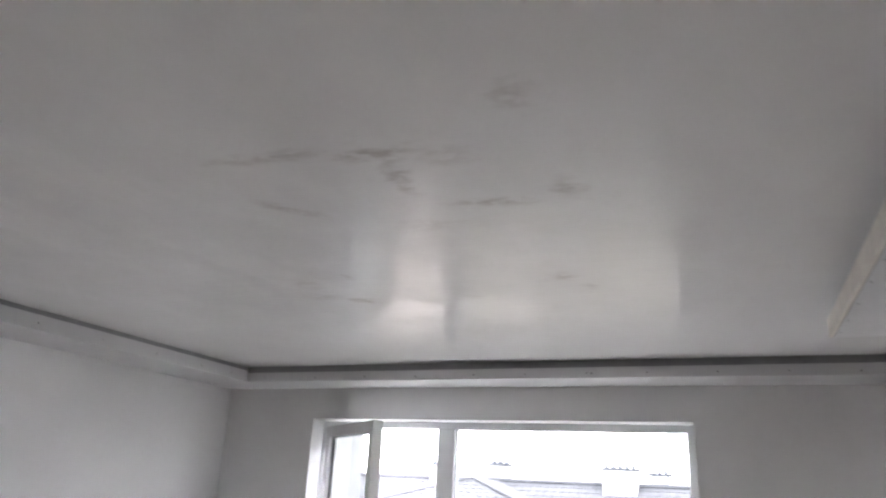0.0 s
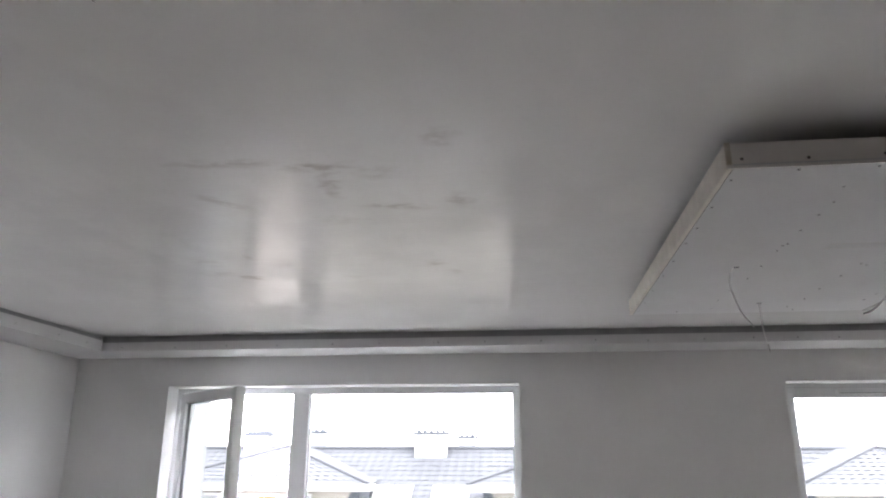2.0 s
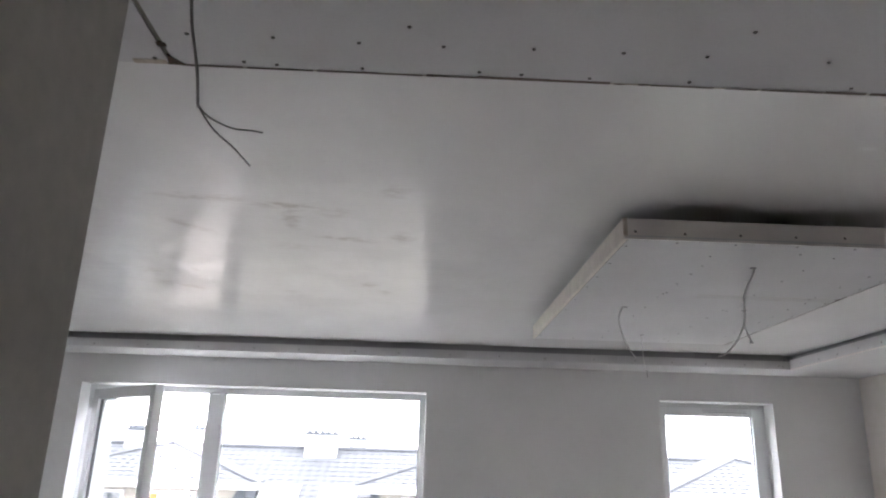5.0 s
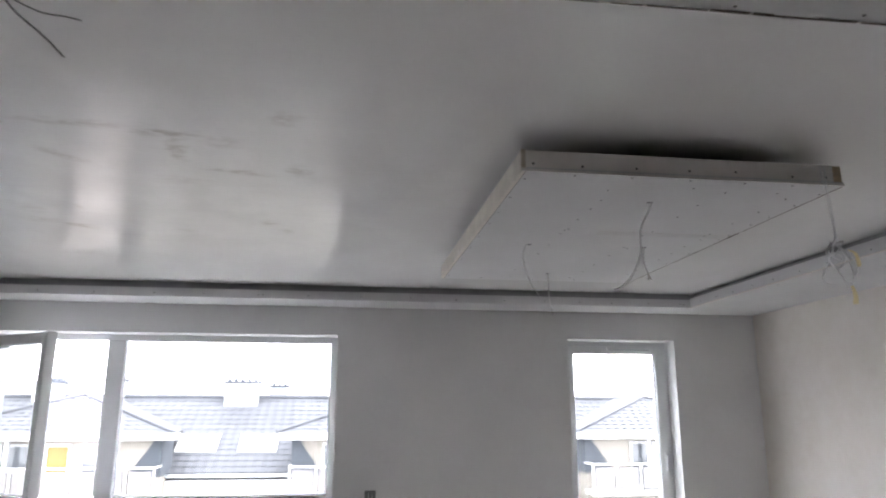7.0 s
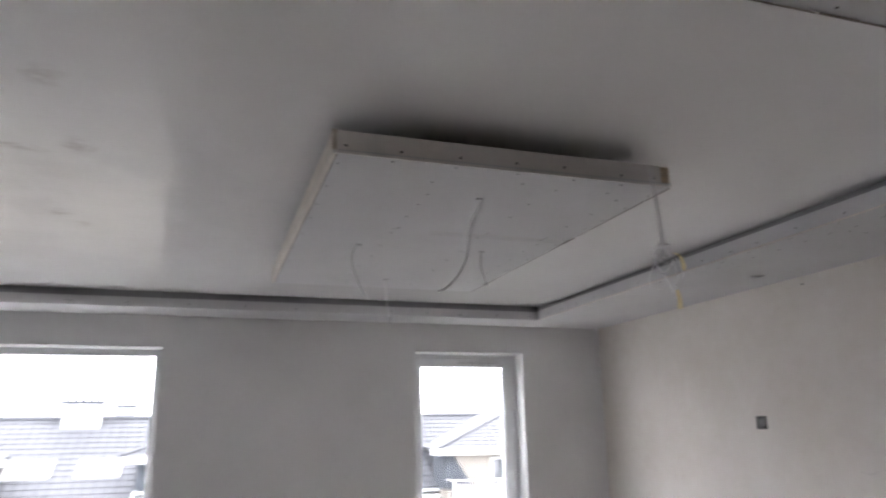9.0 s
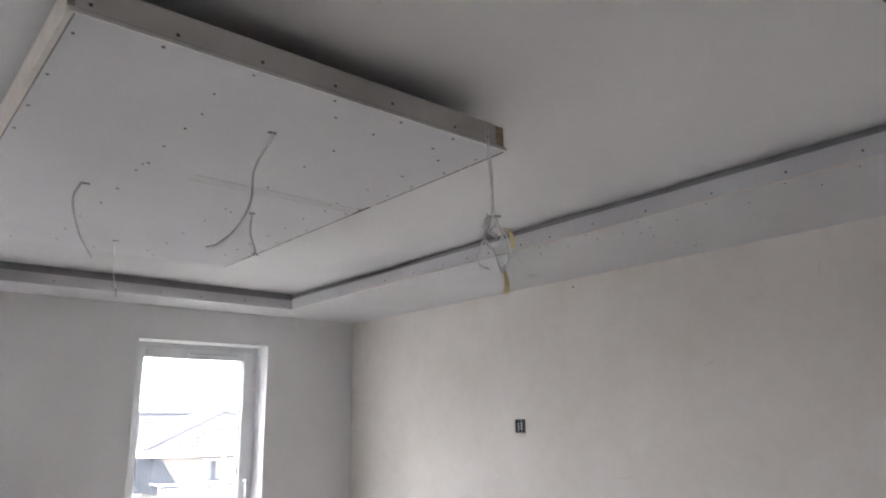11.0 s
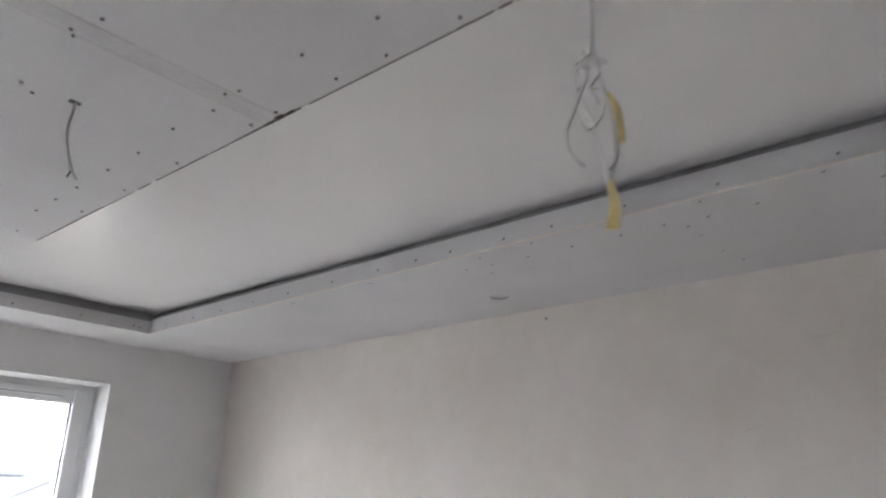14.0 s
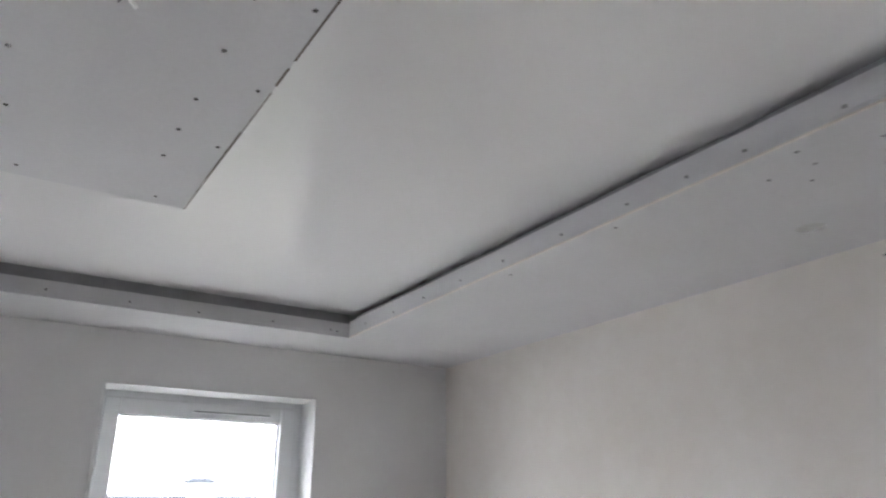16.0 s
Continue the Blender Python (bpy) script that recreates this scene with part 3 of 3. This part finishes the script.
cable("grey two-core cable hanging from the passage ceiling", [(-0.43, 0.20, 2.402), (-0.437, 0.215, 2.352), (-0.434, 0.235, 2.26), (-0.418, 0.24, 2.18), (-0.41, 0.241, 2.125)], 0.0019, CABLE_DARK,
      ends=[[(-0.41, 0.241, 2.127), (-0.398, 0.255, 2.118), (-0.375, 0.28, 2.116), (-0.355, 0.297, 2.122), (-0.341, 0.309, 2.125)],
            [(-0.41, 0.241, 2.127), (-0.392, 0.255, 2.102), (-0.368, 0.275, 2.085), (-0.348, 0.292, 2.067)]])
OLD_STEEL = mat("dull_brown_steel", (0.22, 0.205, 0.175), 0.6, 0.3, 0.12, 30, 120, 0.05)
slot = thing("profile_end", (-0.597, 0.45, HN), "dark steel profile end in the open board joint", "metal profile")
under(part("web", boxes((-0.6022, -0.5928, 0.216, NEAR_Y - 0.022, HN + 0.002, HN + 0.006)), OLD_STEEL, None, "dull brown steel web"), slot)
under(part("bracket", boxes((-0.606, -0.588, 0.53, 0.545, HN - 0.0005, HN + 0.02), bevel=0.001), DARK_WOOD, None, "small brown bracket"), slot)
under(part("tab", boxes((-0.668, -0.606, 0.590, 0.6035, HN - 0.0008, HN + 0.001)), BOARD_EDGE, None, "torn cream paper tab"), slot)
wedge = bmesh.new()
wedge_pts = [(-0.606, 0.604), (-0.572, 0.604), (-0.598, 0.57)]
low_ring, top_ring = [wedge.verts.new((x, y, HN - 0.001)) for x, y in wedge_pts], [wedge.verts.new((x, y, HN + 0.004)) for x, y in wedge_pts]
wedge.faces.new(low_ring)
wedge.faces.new(top_ring[::-1])
for i in range(3):
    wedge.faces.new((low_ring[i], low_ring[(i + 1) % 3], top_ring[(i + 1) % 3], top_ring[i]))
under(part("torn_corner", wedge, DARK_WOOD, None, "dark torn board corner"), slot)

bundle = thing("cable_bundle", (1.55, 1.53, 2.2), "white cable coil tied up with yellow tape tags", "cable")
coil = [
    [(1.535, 1.540, 2.462), (1.537, 1.534, 2.440), (1.542, 1.532, 2.370), (1.546, 1.528, 2.290), (1.550, 1.528, 2.210), (1.542, 1.528, 2.170), (1.525, 1.518, 2.135)],
    [(1.550, 1.539, 2.462), (1.550, 1.534, 2.440), (1.551, 1.532, 2.370), (1.553, 1.528, 2.290), (1.554, 1.528, 2.210), (1.570, 1.533, 2.170), (1.580, 1.533, 2.160)],
    [(1.545, 1.528, 2.180), (1.520, 1.518, 2.140), (1.490, 1.518, 2.085), (1.483, 1.523, 2.060), (1.500, 1.528, 2.045), (1.530, 1.528, 2.040)],
    [(1.580, 1.533, 2.160), (1.540, 1.538, 2.145), (1.517, 1.528, 2.125), (1.535, 1.518, 2.090), (1.555, 1.518, 2.055), (1.565, 1.518, 2.030)],
    [(1.550, 1.528, 2.180), (1.575, 1.518, 2.130), (1.590, 1.518, 2.080), (1.588, 1.523, 2.050), (1.583, 1.523, 2.028)],
    [(1.570, 1.528, 2.160), (1.605, 1.528, 2.130), (1.615, 1.528, 2.090), (1.595, 1.528, 2.060), (1.580, 1.528, 2.055)],
    [(1.520, 1.528, 2.150), (1.530, 1.538, 2.110), (1.560, 1.538, 2.100), (1.580, 1.528, 2.130), (1.555, 1.518, 2.160), (1.525, 1.518, 2.130)],
]


def drift(points):
    """The coil swings a little out from the board the lower it hangs."""
    return [(x + 0.1 * max(0.0, 2.36 - z), y + 0.1 * max(0.0, 2.36 - z), z + 0.12 * min(0.18, max(0.0, 2.36 - z))) for x, y, z in points]


coil += [[(1.53, 1.53, 2.185), (1.552, 1.52, 2.16), (1.535, 1.54, 2.14), (1.512, 1.53, 2.15), (1.53, 1.515, 2.175), (1.56, 1.525, 2.165)],
         [(1.515, 1.52, 2.13), (1.54, 1.535, 2.15), (1.565, 1.53, 2.135), (1.545, 1.515, 2.12), (1.52, 1.525, 2.145), (1.535, 1.54, 2.175)],
         [(1.56, 1.53, 2.165), (1.575, 1.535, 2.178), (1.585, 1.535, 2.186)]]
for pts in coil:
    under(part("strand", tube(drift(pts), 0.0017), CABLE_PALE, None, smooth=True), bundle)


def tape_tag(points, width, turn):
    """A folded strip of tape along a line."""
    bm = bmesh.new()
    line = smooth_line(points, 5)
    across = Vector((math.cos(turn), math.sin(turn), 0))
    prev = None
    for i, p in enumerate(line):
        w = width * (0.55 + 0.45 * i / (len(line) - 1)) / 2
        deep = Vector((-across.y, across.x, 0)) * 0.0018
        ring = [bm.verts.new(p + s * w * across + k * deep) for s, k in ((-1, -1), (1, -1), (1, 1), (-1, 1))]
        if prev:
            for k in range(4):
                bm.faces.new((prev[k], prev[(k + 1) % 4], ring[(k + 1) % 4], ring[k]))
        else:
            bm.faces.new(ring)
        prev = ring
    bm.faces.new(prev[::-1])
    return bm


under(part("tape_tag", tape_tag(drift([(1.582, 1.522, 2.040), (1.586, 1.518, 2.010), (1.586, 1.522, 1.982)]), 0.016, -0.75), TAPE, None, "yellow masking tape tag"), bundle)
under(part("tape_tag", tape_tag(drift([(1.592, 1.528, 2.158), (1.614, 1.528, 2.148), (1.622, 1.528, 2.120), (1.620, 1.528, 2.105)]), 0.014, -0.6), TAPE, None, "yellow masking tape tag"), bundle)
under(part("tie", tube(drift([(1.542, 1.518, 2.175), (1.565, 1.518, 2.180), (1.565, 1.540, 2.180), (1.540, 1.540, 2.175)]), 0.0045), CABLE_PALE, None), bundle)

# ---- screws and holes of the border ----
screws(east, [(EX, y, 2.446 + random.uniform(-0.004, 0.004)) for y in (0.75, 0.97, 1.20, 1.46, 1.73, 1.98, 2.21, 2.38, 2.59, 2.74, 2.92, 3.16, 3.42, 3.65, 3.88, 4.1, 4.33)], TO_WEST)
screws(east, [(x, y, HS + 0.0005) for x, y in ((2.58, 1.79), (2.58, 2.04), (2.58, 2.30), (2.60, 2.51), (2.67, 2.62), (2.68, 1.68), (2.68, 1.93), (2.68, 2.06), (2.68, 2.22),
       (2.68, 2.38), (2.68, 2.52), (2.69, 1.81), (2.73, 1.88), (2.75, 2.57), (2.82, 1.88), (2.99, 1.88), (3.11, 1.86), (2.58, 1.5), (2.58, 1.22), (2.6, 1.0), (2.69, 1.4), (2.69, 1.15), (2.59, 3.0), (2.6, 3.45))], DOWN)
screws(north, [(x + random.uniform(-0.03, 0.03), NY, 2.444 + random.uniform(-0.004, 0.004)) for x in (-2.8, -2.4, -2.05, -1.7, -1.32, -1.0, -0.62, -0.58, -0.25, 0.1, 0.45, 0.8, 1.1, 1.4, 1.68, 1.95, 2.2, 2.45, 2.5)], TO_SOUTH)
screws(west, [(WX, y, 2.455) for y in (1.2, 1.6, 2.0, 2.4, 2.8, 3.2, 3.6, 4.0, 4.3)], TO_EAST)
screws(near, [(x, y, HN) for x, y in ((-0.54, 0.5), (-0.46, 0.585), (-0.4, 0.59), (-0.39, 0.5), (-0.24, 0.505), (-0.24, 0.59), (-0.15, 0.33), (-0.15, 0.45), (-0.09, 0.505), (-0.02, 0.585),
       (0.06, 0.588), (0.07, 0.5), (0.19, 0.59), (0.23, 0.5), (0.38, 0.5), (0.38, 0.588), (0.43, 0.42), (0.6, 0.5), (0.69, 0.585), (0.8, 0.5), (0.95, 0.58), (1.1, 0.5), (1.3, 0.58), (1.5, 0.5), (1.7, 0.58))], DOWN)
frayed(-0.58, 2.4, NEAR_Y, NEAR_Y + 0.003, HN, near, "x", 0.006)
screws(near_l, [(x, y, HN) for x, y in ((-0.67, 0.5), (-0.64, 0.41), (-0.625, 0.585), (-0.685, 0.42), (-0.692, 0.435), (-0.676, 0.437))], DOWN)


lamp_plug = bmesh.new()
bmesh.ops.create_cone(lamp_plug, cap_ends=True, segments=40, radius1=LR, radius2=LR, depth=0.003, matrix=Matrix.Translation((LX, LY, HS + 0.0075)))
part("lamp_hole", lamp_plug, HOLE, east, "pale back of the round recess cut for a lamp")

# ---- wall boxes ----


def wall_box(x, y, z, w, h, axis, label, shell):
    ob = thing("wall_socket_box", (x, y, z), label, "wall box", "open wall boxes")
    d = 0.006

    def at(u0, u1, a0, a1, z0, z1):
        return (x - a1, x - a0, y + u0, y + u1, z + z0, z + z1) if axis == "x" else (x + u0, x + u1, y - a1, y - a0, z + z0, z + z1)

    rim = boxes(at(-w, w, 0, d, -h, -h + 0.006), at(-w, w, 0, d, h - 0.006, h), at(-w, -w + 0.006, 0, d, -h + 0.006, h - 0.006), at(w - 0.006, w, 0, d, -h + 0.006, h - 0.006), bevel=0.001)
    under(part("rim", rim, shell, None), ob)
    under(part("back", boxes(at(-w + 0.005, w - 0.005, 0, 0.0015, -h + 0.005, h - 0.005)), shell, None), ob)
    under(part("wire", boxes(at(-w * 0.35, -w * 0.22, 0.0015, 0.005, -h * 0.6, h * 0.7), at(w * 0.3, w * 0.42, 0.0015, 0.005, -h * 0.8, h * 0.5), bevel=0.0008), CABLE_PALE, None, "pale wire ends"), ob)
    return ob


wall_box(X1, 3.107, 1.657, 0.036, 0.036, "x", "open black wall box with wire ends in cream wall", BLACK)
wall_box(0.206, Y1, 1.075, 0.038, 0.036, "y", "grey wall box in the wall beside the window", DULL_GREY)

# ---- scuffs and filler lumps on the cream wall ----
east_wall = bpy.data.objects["wall_east"]
for y, z, r, a0, a1 in ((2.23, 1.65, 0.03, 20, 150), (2.44, 1.43, 0.06, 190, 330), (4.38, 1.59, 0.03, 200, 300), (1.7, 2.2, 0.05, 210, 300), (1.9, 1.9, 0.07, 20, 80)):
    pts = [(X1 - 0.0008, y + r * math.cos(radians(a0 + (a1 - a0) * k / 4)), z + 0.35 * r * math.sin(radians(a0 + (a1 - a0) * k / 4))) for k in range(5)]
    part("scuff", tube(pts, 0.0013, 5, 4), SCUFF, east_wall, "faint grey scuff")

part("nail", boxes((X1 - 0.007, X1, 2.676, 2.684, 2.373, 2.381), bevel=0.002), OLD_STEEL, east_wall, "small dark nail head")
part("drip", tube([(X1 - 0.0006, 1.418, 2.285), (X1 - 0.0006, 1.420, 2.262), (X1 - 0.0006, 1.417, 2.235)], 0.0022, 6, 4, 0.5), SCUFF, east_wall, "dried filler drip")
for x, y, r, turn in ((2.965, 2.515, 0.022, 60), (3.117, 2.568, 0.03, 75), (3.06, 2.60, 0.012, 20)):
    pts = [(x + k * r * math.cos(radians(turn)), y + k * r * math.sin(radians(turn)), HS + 0.0004) for k in (-1, -0.3, 0.4, 1)]
    part("scuff", tube(pts, 0.0014, 5, 4, 0.4), SCUFF, east, "faint grey scuff")

# ---- outside: ground and the terrace across the street ----
setting("fin_wall", boxes((-3.05, -2.80, Y1 + T, 6.0, -8.0, 3.4), bevel=0.01), FIN, "pale rendered fin wall standing out beside the window", "wall")
tagged(part("ground", boxes((-2500, 2500, Y1 + T + 0.2, 4000, -8.4, -8.0)), GRASS), "grey street ground far below the windows", "ground", kind="structure")


def tiled(name, a, b, c, d, courses, parent, label="", tile=0.34, lift=0.02):
    """A roof slope with overlapping wavy tile courses between the foot line a-b and the head line d-c."""
    a, b, c, d = (Vector(v) for v in (a, b, c, d))
    n = (b - a).cross(d - a).normalized()
    if n.z < 0:
        n = -n
    bm = bmesh.new()
    low, top = [bm.verts.new(v - n * 0.09) for v in (a, b, c, d)], [bm.verts.new(v - n * 0.012) for v in (a, b, c, d)]
    bm.faces.new(low[::-1])
    bm.faces.new(top)
    for i in range(4):
        bm.faces.new((low[i], low[(i + 1) % 4], top[(i + 1) % 4], top[i]))
    slope = under(part(name, bm, ROOF, None, label), parent)
    for i in range(courses):
        last = i == courses - 1
        lo0, lo1 = a.lerp(d, i / courses), b.lerp(c, i / courses)
        hi0, hi1 = a.lerp(d, 1 if last else (i + 1.12) / courses), b.lerp(c, 1 if last else (i + 1.12) / courses)
        k = max(2, 2 * round((lo1 - lo0).length / tile))
        bm = bmesh.new()
        foot, head, lip = [], [], []
        for j in range(k + 1):
            s = j / k
            wave = (0.022 if j % 2 else 0.0) + lift
            foot.append(bm.verts.new(lo0.lerp(lo1, s) + n * wave))
            lip.append(bm.verts.new(lo0.lerp(lo1, s) - n * 0.01))
            head.append(bm.verts.new(hi0.lerp(hi1, s) + n * (wave - lift)))
        for j in range(k):
            bm.faces.new((foot[j], foot[j + 1], head[j + 1], head[j]))
            bm.faces.new((lip[j], lip[j + 1], foot[j + 1], foot[j]))
        part("tile_course", bm, ROOF, slope)
    return slope


terrace = thing("terrace_house", (0, 26, -8), "long pale terrace with dark tiled roof, skylights and balconies", "house")
GY, GZ, RY, RZ = 26.1, -0.44, 31.0, 2.20


def on_slope(y):
    return GZ + (RZ - GZ) * (y - GY) / (RY - GY)


under(part("wall", boxes((-34, 40, 26.5, 36, -8, GZ - 0.1)), RENDER_W, None), terrace)
tiled("roof", (-35, GY, GZ), (41, GY, GZ), (41, RY, RZ), (-35, RY, RZ), 15, terrace, "dark grey tiled roof slope")
under(part("back_roof", boxes((-35, 41, RY, 36.2, GZ - 0.4, GZ)), ROOF, None), terrace)
bm = bmesh.new()
vs = [bm.verts.new(p) for p in ((-35, RY, RZ), (41, RY, RZ), (41, 36.2, GZ), (-35, 36.2, GZ))]
bm.faces.new(vs)
under(part("rear_slope", bm, ROOF, None), terrace)
under(part("ridge_cap", tube([(-35, RY, RZ + 0.03), (3, RY, RZ + 0.03), (41, RY, RZ + 0.03)], 0.11, 8, 12), ROOF, None), terrace)
under(part("gutter", boxes((-35, 41, GY - 0.14, GY - 0.002, GZ - 0.14, GZ - 0.02), bevel=0.03), ZINC, None, "grey gutter"), terrace)
under(part("parapet", boxes((-35, 41, 25.95, 26.5, GZ - 0.75, GZ - 0.22)), FASCIA, None, "pale band under the gutter"), terrace)


def skylight(x0, x1, y0, y1):
    n = Vector((0, -(RZ - GZ), RY - GY)).normalized()
    bm = bmesh.new()
    for k, (m, h) in enumerate(((0.0, 0.06), (0.07, 0.075))):
        foot = [Vector((x, y, on_slope(y))) for x, y in ((x0 + m, y0 + m), (x1 - m, y0 + m), (x1 - m, y1 - m), (x0 + m, y1 - m))]
        low, top = [bm.verts.new(p) for p in foot], [bm.verts.new(p + n * (h + 0.03)) for p in foot]
        bm.faces.new(top)
        for i in range(4):
            bm.faces.new((low[i], low[(i + 1) % 4], top[(i + 1) % 4], top[i]))
    # panes take the pale fascia colour in place of reflected sky
    s = under(part("skylight", bm, FASCIA, None, "roof window, sky reflection painted as a pale colour"), terrace)
    return s


for x0, x1 in ((-5.95, -5.25), (-5.21, -4.5), (-3.74, -3.06), (-3.02, -2.34), (4.9, 5.6), (6.4, 7.1), (-15.6, -14.9), (-14.8, -14.1)):
    skylight(x0, x1, 27.22, 28.29)


def chimney(x0, x1, y0, y1, top, material=FASCIA):
    c = under(part("chimney", boxes((x0, x1, y0, y1, on_slope(y0) - 0.3, top), bevel=0.02), material, None, "pale chimney stack"), terrace)
    part("cap", boxes((x0 - 0.12, x1 + 0.12, y0 - 0.1, y1 + 0.1, top, top + 0.09), bevel=0.015), SLATE, c, "dark cap slab")
    k = int((x1 - x0) / 0.22)
    for i in range(k):
        x = x0 + (i + 0.5) * (x1 - x0) / k
        part("flue", boxes((x - 0.05, x + 0.05, y0 + 0.1, y1 - 0.1, top + 0.09, top + 0.2)), SLATE, c)


chimney(-4.8, -3.48, 30.3, 31.0, 2.78)
chimney(-12.3, -11.2, 30.6, 31.3, 2.75)
chimney(-9.75, -8.95, 31.1, 31.8, 2.85)
chimney(-3.05, -2.35, 31.2, 31.8, 2.65, ZINC)
chimney(8.5, 9.4, 30.6, 31.3, 2.8)


def bay(c, glazing, wide=3.9):
    """A hip-roofed bay with balcony, its middle at x = c."""
    h, ey, ez, ay, az_ = wide,  24.4, 0.93, 27.5, 2.2
    b = thing("house_bay", (c, 25, -8), "cream rendered house bay with hipped roof and balcony", "house", "bays of the terrace")
    under(part("wall", boxes((c - 3.36, c + 3.36, 25.0, 26.6, -8, ez - 0.1)), RENDER_W, None), b)
    tiled("roof", (c - h, ey, ez), (c + h, ey, ez), (c + 0.05, ay, az_), (c - 0.05, ay, az_), 10, b, "dark tiled hipped roof")
    for s in (-1, 1):
        tiled("roof", (c + s * h, ey, ez), (c + s * (h - 0.6), 28.6, ez), (c, 31, az_), (c, ay, az_), 10, b, "dark tiled hipped roof")
    for s in (-1, 1):
        under(part("hip_cap", tube([(c + s * h, ey, ez + 0.06), (c + s * h / 2, (ey + ay) / 2, (ez + az_) / 2 + 0.06), (c, ay, az_ + 0.06)], 0.055, 6, 6), ROOF, None), b)
        w = bmesh.new()
        pts = [(2.35, -0.45), (3.25, ez - 0.12), (3.42, ez - 0.12), (3.42, -0.45)]
        fr = [w.verts.new((c + s * x, 24.97, z)) for x, z in pts]
        bk = [w.verts.new((c + s * x, 26.6, z)) for x, z in pts]
        w.faces.new(fr)
        w.faces.new(bk[::-1])
        for i in range(4):
            w.faces.new((fr[i], fr[(i + 1) % 4], bk[(i + 1) % 4], bk[i]))
        under(part("cheek", w, SLATE, None, "dark slate cheek"), b)
        under(part("fascia", boxes((c + s * h - 0.05, c + s * h + 0.05, ey + 0.06, 25.3, ez - 0.2, ez + 0.01)), FASCIA, None), b)
    under(part("fascia", boxes((c - h, c + h, ey - 0.05, ey + 0.06, ez - 0.2, ez + 0.02), bevel=0.01), FASCIA, None, "white eaves board"), b)
    under(part("eaves_soffit", boxes((c - h + 0.05, c + h - 0.05, ey + 0.06, 25.0, ez - 0.14, ez - 0.1)), FASCIA, None), b)
    for x0, x1, z0, z1, m in glazing:
        f = under(part("window", frame_ring(c + x0, c + x1, z0, z1, (0.08,) * 4, 24.93, 25.0, 0.0), FASCIA, None), b)
        part("pane", boxes((c + x0 + 0.08, c + x1 - 0.08, 24.96, 24.985, z0 + 0.08, z1 - 0.08)), m, f)
    under(part("balcony_floor", boxes((c - 3.45, c + 3.45, 24.15, 25.0, -1.15, -0.98), bevel=0.01), FASCIA, None), b)
    under(part("handrail", boxes((c - 3.45, c + 3.45, 24.15, 24.21, -0.14, -0.08), (c - 3.45, c - 3.39, 24.21, 25.0, -0.14, -0.08), (c + 3.39, c + 3.45, 24.21, 25.0, -0.14, -0.08)), FASCIA, None, "white handrail"), b)
    for i in range(9):
        x = c - 3.42 + i * 6.84 / 8
        under(part("post", boxes((x - 0.03, x + 0.03, 24.15, 24.21, -0.98, -0.14)), FASCIA, None), b)
        if i < 8:
            under(part("rail_panel", boxes((x + 0.09, x + 6.84 / 8 - 0.09, 24.17, 24.19, -0.9, -0.22)), PANEL, None, "grey balcony panel"), b)
    for x in (-1.2, 1.6):
        under(part("roof_post", boxes((c + x - 0.06, c + x + 0.06, 24.5, 24.62, -0.98, ez - 0.14)), FASCIA, None, "white post"), b)


GL = [(-2.4, -1.5, -0.95, 0.62, DARKGLASS), (-0.2, 0.6, -0.95, 0.6, ORANGE), (0.9, 1.75, -0.9, 0.62, DARKGLASS), (-1.4, -0.6, -0.3, 0.6, DARKGLASS)]
bay(-9.27, GL, 3.88)
bay(1.78, GL[:1] + GL[2:])
bay(12.04, [(-1.75, -0.95, -0.95, 0.62, DARKGLASS), (-0.9, -0.2, -0.95, 0.62, DARKGLASS), (0.9, 1.75, -0.9, 0.62, DARKGLASS)])
bay(-20.2, GL)
